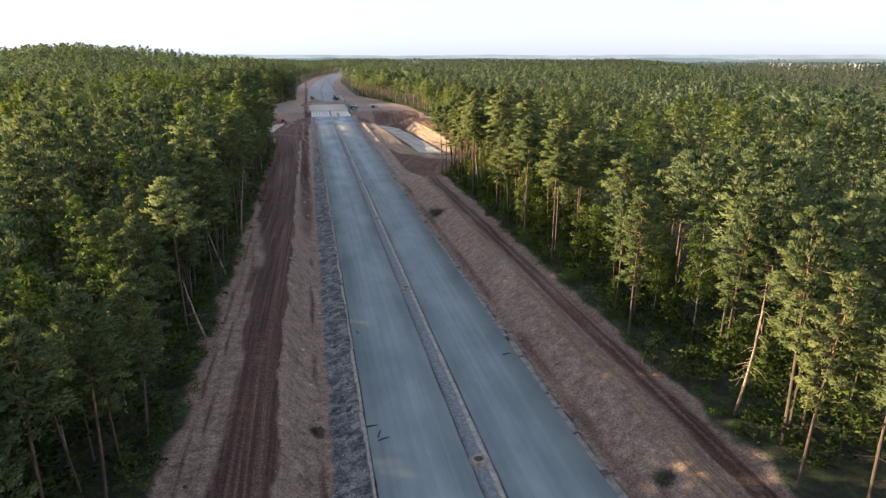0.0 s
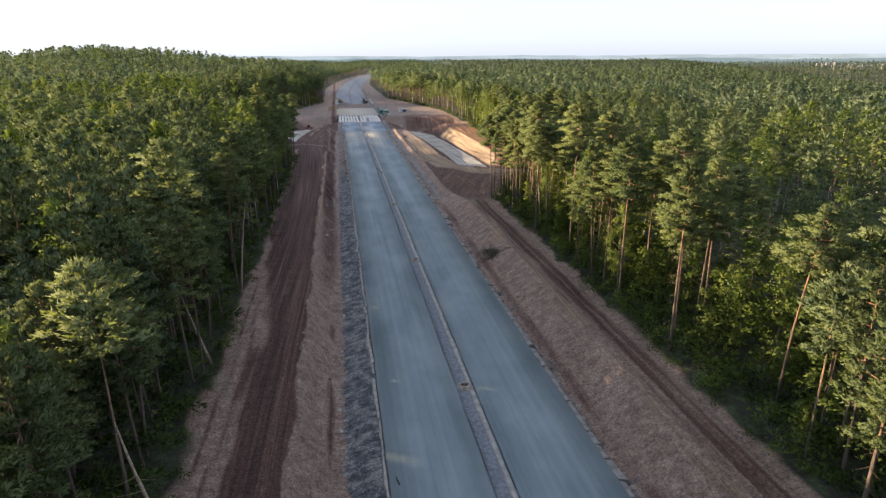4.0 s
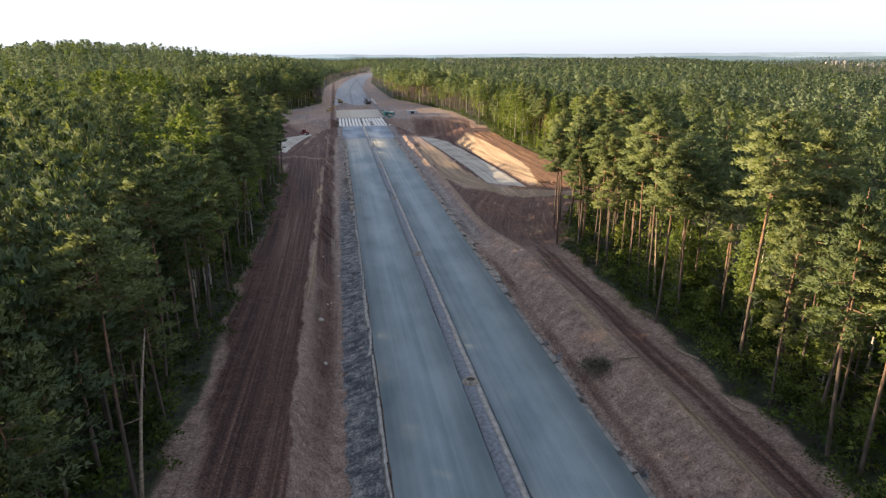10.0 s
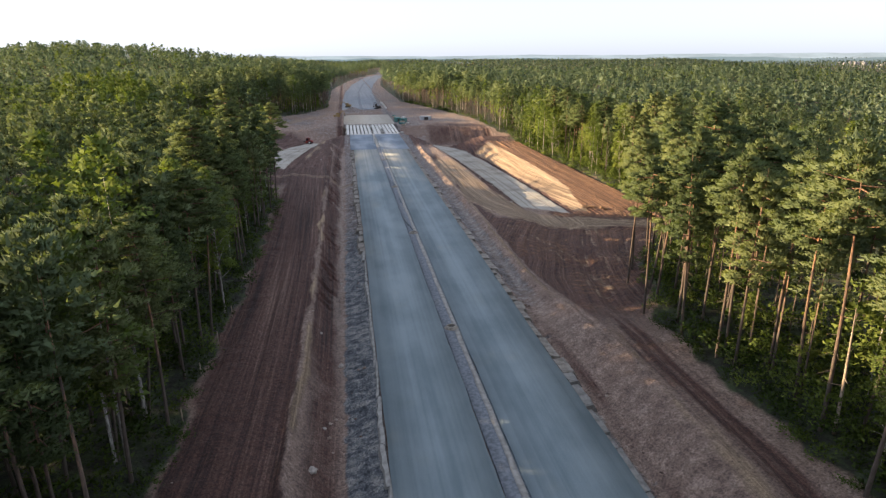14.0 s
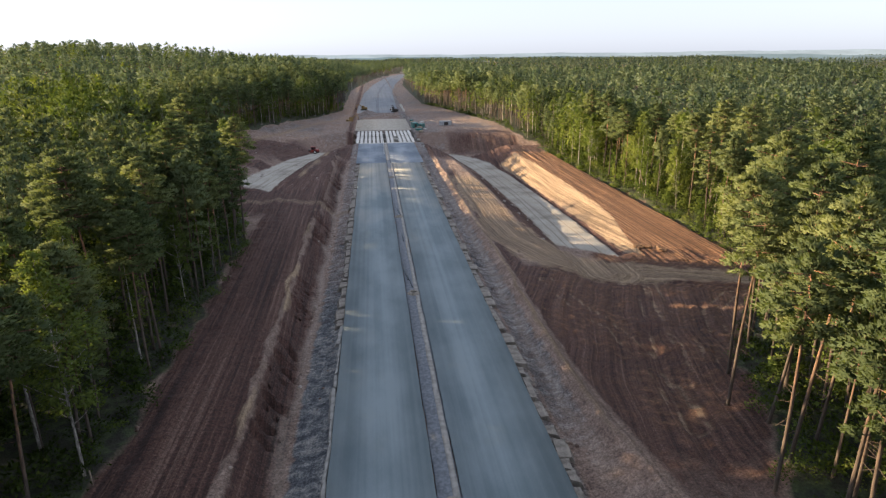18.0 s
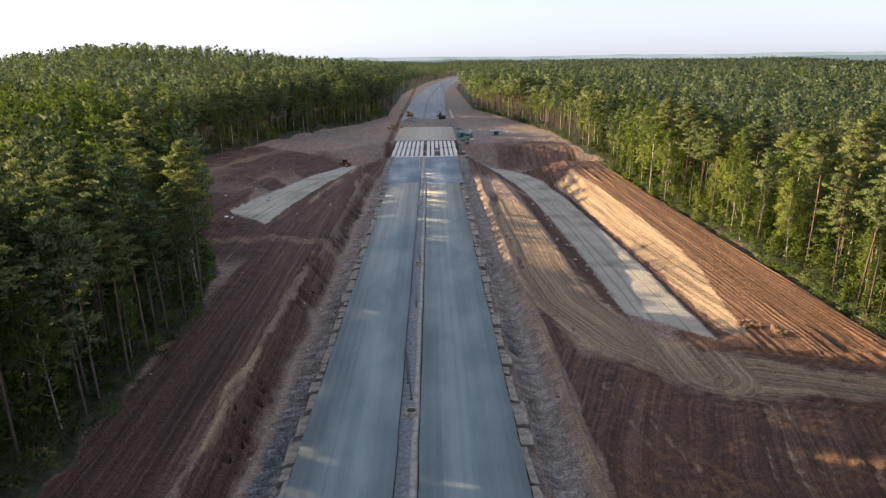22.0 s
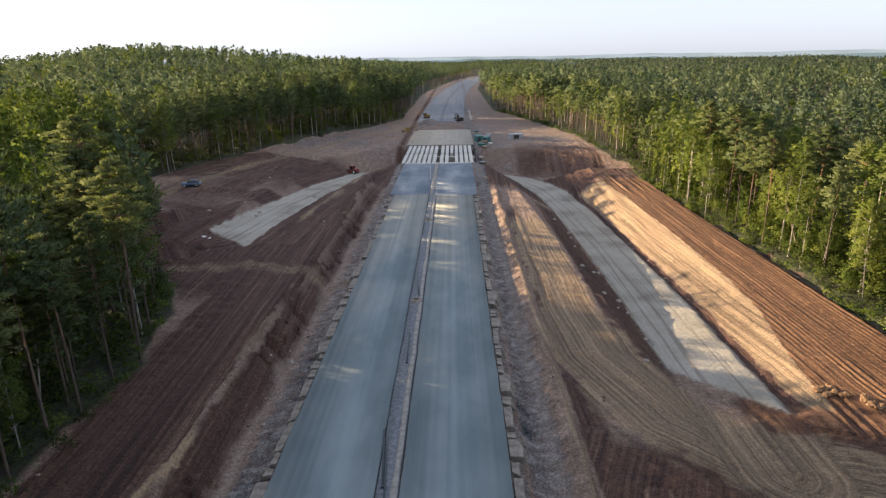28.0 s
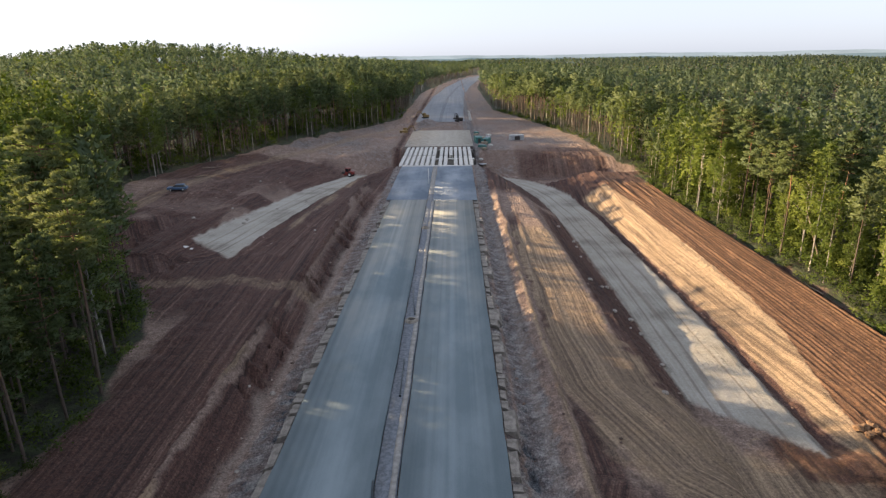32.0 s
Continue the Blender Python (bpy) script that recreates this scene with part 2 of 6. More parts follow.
def zones(x, y):
    """Soil masks: red earth, pale sand, orange clay, grey gravel, forest floor, pale ramp."""
    wob = (fbm(x / 3, y / 9, 3) - 0.5) * 2.4
    wob2 = (fbm(x / 1.2, y / 1.2, 8) - 0.5) * 1.2
    fl, fr = forest_l(y), forest_r(y)
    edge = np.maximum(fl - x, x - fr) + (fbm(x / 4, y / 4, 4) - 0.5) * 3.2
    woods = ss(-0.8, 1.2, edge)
    b = ss(160, 190, y)
    late = 3.6 * ss(120, 175, y)
    patchy = 0.5 + 0.75 * fbm(x / 1.6, y / 16, 77)
    red = ss(-26.8, -24.6, x + 0.5 * late - 2.4 * (1 - ss(95, 150, y)) + wob * 1.6) * (1 - ss(-18.4, -17.6, x + wob * 0.7 + wob2 * 0.5)) * np.clip(patchy + 0.25 * ss(110, 170, y), 0, 1) * (1 - 0.8 * ss(366, 388, y))
    red = np.maximum(red, 0.7 * (1 - ss(100, 150, y)) * sum(np.exp(-((x - c + 1.5 * (fbm(y / 15, y * 0, 78) - 0.5)) / 0.3) ** 2) for c in (-25.6, -24.3)))
    dl, zl, al, sl = along(CROSS, x, y)
    slope = (1 - ss(15, 27, dl + wob * 2)) * (x < -17) * (0.35 + 0.65 * ss(0.35, 0.6, fbm(x / 7, y / 9, 66))) * (1 - 0.75 * ss(368, 390, y))
    corner = ss(-66, -58, x) * ss(238, 258, y) * (1 - ss(292, 302, y + wob * 2))
    red = np.maximum(red, np.maximum(slope, corner) * (x < -17) * ss(238, 262, y) * 0.95)
    red = np.maximum(red, 0.75 * ss(-70, -62, x) * (1 - ss(-40, -34, x)) * ss(292, 302, y) * (1 - ss(352, 372, y)) * (0.4 + 0.8 * fbm(x / 6, y / 8, 91)))
    sway = 1.1 * (fbm(y / 14, y * 0, 73) - 0.5)
    ruts = sum(a * np.exp(-((x + sway - c) / w) ** 2) for c, w, a in ((17.7, 0.34, 0.6), (18.8, 0.55, 1.0), (20.1, 0.6, 0.95), (21.3, 0.3, 0.45)))
    red = np.maximum(red, np.clip(ruts, 0, 0.9) * (0.65 + 0.6 * fbm(x / 1.5, y / 7, 74)) * (1 - b))
    field = ss(150, 186, y + wob * 3) * (1 - ss(222, 232, y + wob * 2)) * ss(15.5, 17, x)
    red = np.maximum(red, field)
    foot = ss(30, 36, x + wob) * (1 - ss(57, 60, x)) * ss(222, 227, y + wob) * (1 - ss(234, 238, y + 0.15 * (x - 44)))
    red = np.maximum(red, foot)
    red = np.maximum(red, ss(328, 345, y) * (1 - ss(372, 380, y)) * ss(12, 14, np.abs(x)))
    past = ss(380, 395, y + wob2)
    red = np.maximum(red, past * 0.35 * ss(0.5, 0.7, fbm(x / 14, y / 14, 13)))
    ms, mz, mw, mm = mound(x, y)
    red = np.maximum(red, (0.45 + 0.35 * fbm(x / 5, y / 5, 83)) * ss(22, 30, x + wob) * (1 - ss(54, 58, x)) * ss(378, 384, y) * (1 - ss(400, 424, y + wob * 3)))
    clay = mm * ss(-0.3, 0.3, ms - 2.2 - mw + wob2 * 0.5) * (1 - ss(58.6, 59.4, x + wob2 * 0.4))
    clay = np.maximum(clay, foot * (0.3 + 0.5 * fbm(x / 4, y / 4, 99)))
    clay = np.maximum(clay, field * (0.2 + 0.35 * fbm(x / 6, y / 6, 69)))
    sand = mm * ss(1.4, 1.9, ms) * (1 - ss(-0.2, 0.4, ms - 2.1 - mw + wob2 * 0.5))
    red = np.maximum(red, mm * (1 - ss(1.3, 1.8, ms)))
    # the edge ditch's shaded bank put in as dark red earth
    red = np.maximum(red, 0.9 * mm * ss(58.6, 59.4, x + wob2 * 0.4))
    dh, zh, ath, sh = along(HAUL, x, y)
    slim = 2.6 * ss(36, 46, x)
    haul = (1 - ss(3.4 + 0.9 * ss(262, 240, y) - slim, 5.2 + 2.8 * ss(262, 240, y) - slim, dh + wob * 0.6 + (fbm(x / 1.5, y / 1.5, 93) - 0.5) * 3.0)) * (1 - ss(300, 312, y)) * (x < 63)
    cut = 0.55 * (1 - ss(0.8, 3.4, np.abs(y - (266.5 + 0.1 * (x + 10)) + wob2 * 2 + wob)))
    haul = np.maximum(haul, 1.25 * cut * ss(-62, -48, x) * (1 - ss(-10.5, -9.5, x)))
    de, ze, ate, se = along(EDGE_TRACK, x, y)
    haul = np.maximum(haul, 0.75 * (1 - ss(0.9, 3.8, de + wob * 1.5)))
    sand = np.maximum(sand, haul * 0.7)
    sand = np.maximum(sand, 0.62 * tyre_lines(x, y))
    crest = np.exp(-((x + 17.6 + (fbm(y / 6, y * 0, 34) - 0.5) * 1.5) / 0.4) ** 2)
    sand = np.maximum(sand, 0.85 * ss(0.35, 0.7, fbm(x / 3, y / 11, 76)) * crest * (1 - ss(256, 264, y)))
    sand = np.maximum(sand, 0.7 * b * np.exp(-((x - 15.1 + (fbm(y / 6, y * 0, 35) - 0.5) * 1.3) / 0.45) ** 2) * (1 - ss(300, 315, y)))
    red = np.maximum(red, (0.45 + 0.55 * fbm(x / 2, y / 5, 36)) * np.exp(-((x + 15.5) / 1.9) ** 2) * ss(90, 150, y))
    red = np.maximum(red, (0.6 + 0.5 * fbm(x / 1.2, y / 1.8, 92)) * ss(-17.5, -17.0, x + wob2 * 0.5) * (1 - ss(-15.3, -14.5, x + wob2)) * ss(140, 175, y) * (1 - ss(256, 264, y)))
    ditch = ss(150, 190, y) * (1 - ss(315, 330, y)) * (np.exp(-((x + 14.0 + (fbm(x / 3, y / 5, 37) - 0.5) * 2) / 0.6) ** 2) + 0.8 * np.exp(-((x - 12.9 + (fbm(x / 3, y / 5, 38) - 0.5) * 1.5) / 0.55) ** 2))
    top = np.exp(-((x - 16.4 + 1.2 * (fbm(x / 4, y / 12, 84) - 0.5)) / 1.6) ** 2) * (1 - b)
    sand = np.maximum(sand, top * (0.2 + 0.5 * ss(0.35, 0.65, fbm(x / 1.4, y / 9, 85))))
    red = np.maximum(red, 0.6 * np.exp(-((x - 11.5) / 0.75) ** 2) * (1 - b) * (0.4 + fbm(x / 2, y / 6, 86)))
    red = np.maximum(red, 0.5 * np.exp(-((x + 14.6 + 1.2 * (fbm(y / 9, y * 0, 87) - 0.5)) / 0.5) ** 2) * (0.2 + 1.2 * ss(0.4, 0.6, fbm(x / 3, y / 8, 88))) * (1 - ss(230, 250, y)))
    dr, zr, at, side = along(CROSS, x, y)
    sand = np.maximum(sand, 0.6 * np.exp(-((dr + wob - 9.0) / 1.3) ** 2) * (x < -15) * (x > -34 + 0.1 * (y - 280)) * ss(282, 296, y) * (1 - ss(358, 372, y)) * (0.5 + fbm(x / 3, y / 8, 75)))
    dr = dr - 0.7 * np.where(x < -20, 1 - ss(282, 318, y), 0)
    ramp = (1 - ss(4.7, 5.1, dr + wob2 * 0.35)) * ss(-0.4, 0.4, np.where(x > 20, y - (233.5 + (38.5 - x) * 1.1) + wob2, np.where(x < -20, y - (275 + (-30 - x) * 1.1) + wob2, 1)))
    ramp = np.maximum(ramp, 0.22 * ditch)
    red = np.maximum(red, 0.8 * np.exp(-((dr + wob2 * 0.4 - 5.3) / 0.35) ** 2) * (x > 20) * ss(236, 246, y))
    red = np.maximum(red, 0.85 * ss(24, 25, x + wob * 0.4) * (1 - ss(29.4, 30.2, x)) * ss(238, 246, y) * (1 - ss(325, 335, y)))
    red = np.maximum(red, 0.85 * b * ss(15.6, 16.3, x + wob2 * 0.6) * (1 - ss(17.8, 19.6, x + wob)) * (1 - ss(308, 325, y)) * (0.55 + 0.6 * fbm(x / 1.2, y / 9, 89)))
    grey = ss(-13.9, -13.0, x + wob2) * (1 - ss(-10.2, -9.9, x)) * (1 - 0.5 * ss(180, 240, y))
    grey = np.maximum(grey, ss(9.0, 9.3, x) * (1 - ss(10.2, 11, x + wob2 * 0.6)) * 0.55)
    grey = np.maximum(grey, ss(10.2, 11, x) * (1 - ss(13.4, 14.6, x + wob2)) * ss(165, 190, y) * 0.58)
    gully = rills(x, y, 1.5, 0.25, 29) * (np.exp(-((x - 10.5) / 0.9) ** 2) * (1 - b) + np.exp(-((x - 11.2) / 1.0) ** 2) * b) + rills(x, y, 0.8, 0.55, 26) * np.exp(-((x + 11.8) / 1.1) ** 2)
    grey = np.maximum(grey, np.clip(1.1 * gully, 0, 0.9))
    # past the bridge: partly greyer earth, partly haze put into the colour
    grey = np.maximum(grey, past * 0.62 * (0.4 + 0.6 * fbm(x / 7, y / 7, 67)) * (1 - red))
    out = [np.clip(v, 0, 1) for v in (red, sand, clay, grey, woods, ramp)]
    for k in (0, 1, 2, 3):
        out[k] = out[k] * (1 - out[5]) * (1 - out[4])
    return out


def flow(x, y):
    """Across and along the way that machines drove at each place."""
    u, v = x + 1.2 * np.sin(y / 37), y.copy()
    f = ss(160, 170, y) * (x > 15.5) * (y < 229)
    d, z, at, side = along(FIELD_TRACK, x, y)
    u, v = np.where(f > 0, side * d + 1.5 * (fbm(x / 9, y / 9, 79, 2) - 0.5), u), np.where(f > 0, at, v)
    g = (x < -36) & (y > 268) & (y < 300)
    u, v = np.where(g, x * 0.85 + (y - 236) * 0.5, u), np.where(g, y * 0.85 - x * 0.5, v)
    c = (x > 42) & (y > 224)
    u = np.where(c, x + (y - 290) * 0.012 + 0.35 * np.sin(y / 31 + x / 9), u)
    d, z, at, side = along(HAUL, x, y)
    h = (d < 6.5) & (y < 312)
    u, v = np.where(h, side * d + 0.9 * (fbm(x / 10, y / 10, 68, 2) - 0.5), u), np.where(h, at, v)
    d, z, at, side = along(CROSS, x, y)
    by = (d < 4.8) | ((d < 13) & (x < -12) & (y > 276) & (y < 372))
    u, v = np.where(by, side * d, u), np.where(by, at, v)
    d, z, at, side = along(EDGE_TRACK, x, y)
    u, v = np.where(d < 6, side * d, u), np.where(d < 6, at, v)
    return u, v


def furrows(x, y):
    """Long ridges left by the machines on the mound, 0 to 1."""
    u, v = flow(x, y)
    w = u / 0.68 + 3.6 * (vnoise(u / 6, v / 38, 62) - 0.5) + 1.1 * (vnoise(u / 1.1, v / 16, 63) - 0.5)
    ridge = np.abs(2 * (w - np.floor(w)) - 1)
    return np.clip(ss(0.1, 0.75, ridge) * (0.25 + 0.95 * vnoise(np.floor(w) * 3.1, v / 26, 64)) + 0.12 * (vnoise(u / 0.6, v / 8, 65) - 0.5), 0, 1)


def rills(x, y, gap, slant, seed):
    """Narrow washed-out channels down a slope."""
    n = vnoise(x / 7, y / gap + slant * x + 0.6 * vnoise(x / 0.9, y / 3, seed + 3), seed)
    return np.clip(1 - np.abs(2 * n - 1) * 4.5, 0, 1) * (0.15 + ss(0.45, 0.75, vnoise(x / 4, y / 7, seed + 5)))


def relief(x, y):
    red, sand, clay, grey, woods, ramp = zones(x, y)
    open_ = 1 - woods
    off = ss(0, 0.7, np.maximum(x - ROAD_R - 0.2, ROAD_L - 0.7 - x)) + ss(470, 480, y) * (1 - ss(498, 506, y))
    off = np.clip(off, 0, 1)
    u, v = flow(x, y)
    lump = (fbm(x / 2.6, y / 2.6, 21) - 0.5) * 0.5 + (fbm(x / 0.9, y / 0.9, 22, 2) - 0.5) * 0.3
    dug = (x < -36) & (y > 268) & (y < 300)
    lump = lump * (1 - 0.6 * (np.abs(x) > 9.5) * (np.abs(x) < 24) * (y < 330))
    ruts = (vnoise(u / 0.7, v / 34, 23) - 0.5) * 0.5 * np.clip(red + sand * 0.25, 0, 1) * np.where(dug, 2.2, 1)
    furrow = (furrows(x, y) - 0.5) * 0.13 * clay
    b = ss(150, 190, y)
    left_bank, left_gravel = np.exp(-((x + 16) / 1.6) ** 2), np.exp(-((x + 12) / 1.3) ** 2)
    right_bank = np.exp(-((x - 13) / 1.9) ** 2) * (1 - b) + np.exp(-((x - 14.2) / 1.2) ** 2) * b
    right_slope = np.exp(-((x - 10.3) / 0.8) ** 2) * (1 - b) + np.exp(-((x - 11.2) / 1.0) ** 2) * b
    wash = -0.42 * (rills(x, y, 0.9, 0.5, 25) * left_bank * (1 + 2.0 * b) + rills(x, y, 0.8, 0.55, 26) * left_gravel + rills(x, y, 0.75, 0.3, 28) * right_bank * 1.2) - (0.65 + 0.35 * b) * rills(x, y, 1.5, 0.25, 29) * right_slope
    wash = wash + (fbm(x / 0.7, y / 0.7, 33, 2) - 0.5) * 0.35 * left_gravel
    crest = 0.35 * np.exp(-((x + 17.7 + (fbm(y / 6, y * 0, 34) - 0.5) * 1.5) / 0.45) ** 2) + 0.4 * b * np.exp(-((x - 15.2 + (fbm(y / 6, y * 0, 35) - 0.5) * 1.3) / 0.5) ** 2)
    wash = wash - 0.16 * tyre_lines(x, y)
    floor = (fbm(x / 3.5, y / 3.5, 27) - 0.5) * 0.7 * woods
    calm = 1 - 0.96 * ramp
    return off * calm * (open_ * (lump * (1 - 0.75 * np.maximum(sand, clay)) + ruts + furrow + wash + crest) + floor)


# ---- materials ----
def material(name):
    m = bpy.data.materials.new(name)
    m.use_nodes = True
    nt = m.node_tree
    return m, nt, nt.nodes["Principled BSDF"]


def node(nt, kind, **inputs):
    n = nt.nodes.new(kind)
    for k, v in inputs.items():
        n.inputs[k.replace("_", " ")].default_value = v
    return n


def noise_of(nt, vec, scale, detail=4.0, rough=0.6):
    n = node(nt, "ShaderNodeTexNoise", Scale=scale, Detail=detail, Roughness=rough)
    nt.links.new(vec, n.inputs["Vector"])
    return n.outputs["Fac"]


def ramp_of(nt, fac, *stops):
    r = nt.nodes.new("ShaderNodeValToRGB")
    r.color_ramp.elements[0].position, r.color_ramp.elements[0].color = stops[0][0], (*stops[0][1], 1)
    r.color_ramp.elements[1].position, r.color_ramp.elements[1].color = stops[-1][0], (*stops[-1][1], 1)
    for p, c in stops[1:-1]:
        r.color_ramp.elements.new(p).color = (*c, 1)
    nt.links.new(fac, r.inputs[0])
    return r.outputs[0]


def mixc(nt, fac, a, b, blend="MIX"):
    n = nt.nodes.new("ShaderNodeMix")
    n.data_type, n.blend_type = "RGBA", blend
    for sock, v in ((n.inputs[0], fac), (n.inputs[6], a), (n.inputs[7], b)):
        if isinstance(v, (int, float)):
            sock.default_value = v
        elif isinstance(v, tuple):
            sock.default_value = (*v, 1)
        else:
            nt.links.new(v, sock)
    return n.outputs[2]


def math_of(nt, op, a, b=0.0):
    n = nt.nodes.new("ShaderNodeMath")
    n.operation = op
    for sock, v in ((n.inputs[0], a), (n.inputs[1], b)):
        if isinstance(v, (int, float)):
            sock.default_value = v
        else:
            nt.links.new(v, sock)
    return n.outputs[0]


def bump_of(nt, bsdf, fac, strength, distance=0.1):
    b = node(nt, "ShaderNodeBump", Strength=strength, Distance=distance)
    nt.links.new(fac, b.inputs["Height"])
    nt.links.new(b.outputs[0], bsdf.inputs["Normal"])


def stretched(nt, sx, sy, sz=1.0, source="Object"):
    tc = nt.nodes.new("ShaderNodeTexCoord")
    mp = nt.nodes.new("ShaderNodeMapping")
    mp.inputs["Scale"].default_value = (sx, sy, sz)
    nt.links.new(tc.outputs[source], mp.inputs[0])
    return mp.outputs[0]


def simple(name, colour, rough=0.7, metal=0.0, vary=0.25, scale=3.0, bump=0.0, source="Object"):
    m, nt, p = material(name)
    v = stretched(nt, 1, 1, 1, source)
    f = noise_of(nt, v, scale)
    lo, hi = tuple(c * (1 - vary) for c in colour), tuple(min(1, c * (1 + vary)) for c in colour)
    nt.links.new(ramp_of(nt, f, (0.4, lo), (0.6, hi)), p.inputs["Base Color"])
    p.inputs["Roughness"].default_value, p.inputs["Metallic"].default_value = rough, metal
    if bump:
        bump_of(nt, p, noise_of(nt, v, scale * 4), bump)
    return m


def soil_material():
    m, nt, p = material("soil")
    v = stretched(nt, 1, 1)
    big, mid, small = noise_of(nt, v, 0.12, 5), noise_of(nt, v, 0.8, 5, 0.58), noise_of(nt, v, 5.0, 5, 0.7)
    tc = nt.nodes.new("ShaderNodeTexCoord")
    shear = nt.nodes.new("ShaderNodeMapping")
    shear.inputs["Rotation"].default_value = (0, 0, radians(-18))
    shear.inputs["Scale"].default_value = (0.3, 1.7, 0.3)
    nt.links.new(tc.outputs["Object"], shear.inputs[0])
    wash = noise_of(nt, shear.outputs[0], 1.0, 4, 0.5)
    base = ramp_of(nt, math_of(nt, "ADD", math_of(nt, "MULTIPLY", wash, 0.16), math_of(nt, "ADD", math_of(nt, "MULTIPLY", mid, 0.52), math_of(nt, "MULTIPLY", small, 0.32))), (0.38, (0.125, 0.084, 0.067)), (0.49, (0.225, 0.16, 0.129)), (0.61, (0.35, 0.266, 0.218)))
    base = mixc(nt, math_of(nt, "MULTIPLY", big, 0.5), base, (0.19, 0.132, 0.106))
    at, at2 = nt.nodes.new("ShaderNodeAttribute"), nt.nodes.new("ShaderNodeAttribute")
    at.attribute_name, at2.attribute_name = "zone_a", "zone_b"
    sa, sb = nt.nodes.new("ShaderNodeSeparateColor"), nt.nodes.new("ShaderNodeSeparateColor")
    nt.links.new(at.outputs["Color"], sa.inputs[0])
    nt.links.new(at2.outputs["Color"], sb.inputs[0])

    def edge(sock):
        w = math_of(nt, "ADD", sock, math_of(nt, "MULTIPLY", math_of(nt, "SUBTRACT", mid, 0.5), 0.7))
        mr = node(nt, "ShaderNodeMapRange")
        mr.inputs[1].default_value, mr.inputs[2].default_value = 0.28, 0.72
        nt.links.new(w, mr.inputs[0])
        return mr.outputs[0]
    fl = nt.nodes.new("ShaderNodeAttribute")
    fl.attribute_name = "flow"
    mp = nt.nodes.new("ShaderNodeMapping")
    mp.inputs["Scale"].default_value = (2.8, 0.03, 0)
    nt.links.new(fl.outputs["Vector"], mp.inputs[0])
    tracks = noise_of(nt, mp.outputs[0], 1.0, 6, 0.68)
    mp2 = nt.nodes.new("ShaderNodeMapping")
    mp2.inputs["Scale"].default_value = (0.45, 0.02, 0)
    nt.links.new(fl.outputs["Vector"], mp2.inputs[0])
    wide = noise_of(nt, mp2.outputs[0], 1.0, 3, 0.5)
    tracks = math_of(nt, "ADD", math_of(nt, "MULTIPLY", tracks, 0.7), math_of(nt, "MULTIPLY", wide, 0.3))
    red = ramp_of(nt, math_of(nt, "ADD", math_of(nt, "MULTIPLY", tracks, 0.8), math_of(nt, "MULTIPLY", small, 0.2)), (0.41, (0.026, 0.012, 0.0097)), (0.485, (0.066, 0.031, 0.024)), (0.54, (0.092, 0.047, 0.036)), (0.61, (0.165, 0.104, 0.08)))
    sand = ramp_of(nt, math_of(nt, "ADD", math_of(nt, "MULTIPLY", tracks, 0.85), math_of(nt, "MULTIPLY", small, 0.15)), (0.43, (0.125, 0.086, 0.057)), (0.57, (0.35, 0.258, 0.168)))
    mp3 = nt.nodes.new("ShaderNodeMapping")
    mp3.inputs["Scale"].default_value = (2.4, 0.012, 0)
    nt.links.new(fl.outputs["Vector"], mp3.inputs[0])
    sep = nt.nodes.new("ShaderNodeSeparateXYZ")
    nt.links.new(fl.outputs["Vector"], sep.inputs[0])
    # trough shade put into the clay's colour: darker where the ridge height is low
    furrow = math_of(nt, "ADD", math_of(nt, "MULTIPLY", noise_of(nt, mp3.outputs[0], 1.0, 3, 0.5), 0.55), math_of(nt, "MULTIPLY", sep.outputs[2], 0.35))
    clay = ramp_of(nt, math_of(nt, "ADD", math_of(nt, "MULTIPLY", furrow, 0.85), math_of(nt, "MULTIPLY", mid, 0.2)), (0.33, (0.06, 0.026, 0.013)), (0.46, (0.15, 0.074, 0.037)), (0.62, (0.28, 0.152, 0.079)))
    grey = ramp_of(nt, math_of(nt, "ADD", math_of(nt, "MULTIPLY", wash, 0.24), math_of(nt, "ADD", math_of(nt, "MULTIPLY", mid, 0.46), math_of(nt, "MULTIPLY", small, 0.3))), (0.42, (0.04, 0.047, 0.058)), (0.5, (0.112, 0.122, 0.135)), (0.58, (0.25, 0.245, 0.235)))
    rampc = ramp_of(nt, math_of(nt, "ADD", math_of(nt, "MULTIPLY", tracks, 0.5), math_of(nt, "MULTIPLY", big, 0.5)), (0.4, (0.23, 0.212, 0.178)), (0.47, (0.35, 0.33, 0.285)), (0.58, (0.42, 0.4, 0.355)))
    for off in (-2.7, -1.1, 1.9):
        away = math_of(nt, "ABSOLUTE", math_of(nt, "ADD", math_of(nt, "SUBTRACT", sep.outputs[0], off), math_of(nt, "MULTIPLY", math_of(nt, "SUBTRACT", wide, 0.5), 3.0)))
        line = node(nt, "ShaderNodeMapRange")
        line.inputs[1].default_value, line.inputs[2].default_value, line.inputs[3].default_value, line.inputs[4].default_value = 0.08, 0.24, 0.45, 0.0
        nt.links.new(away, line.inputs[0])
        rampc = mixc(nt, line.outputs[0], rampc, (0.115, 0.08, 0.055))
    # forest floor colour, kept very dark to hold the shade under the trees
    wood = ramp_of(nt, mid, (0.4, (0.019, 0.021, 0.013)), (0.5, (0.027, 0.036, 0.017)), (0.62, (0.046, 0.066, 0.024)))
    c = mixc(nt, edge(sa.outputs[0]), base, red)
    c = mixc(nt, edge(sb.outputs[0]), c, grey)
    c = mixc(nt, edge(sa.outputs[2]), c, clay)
    c = mixc(nt, edge(sa.outputs[1]), c, sand)
    c = mixc(nt, sb.outputs[2], c, rampc)
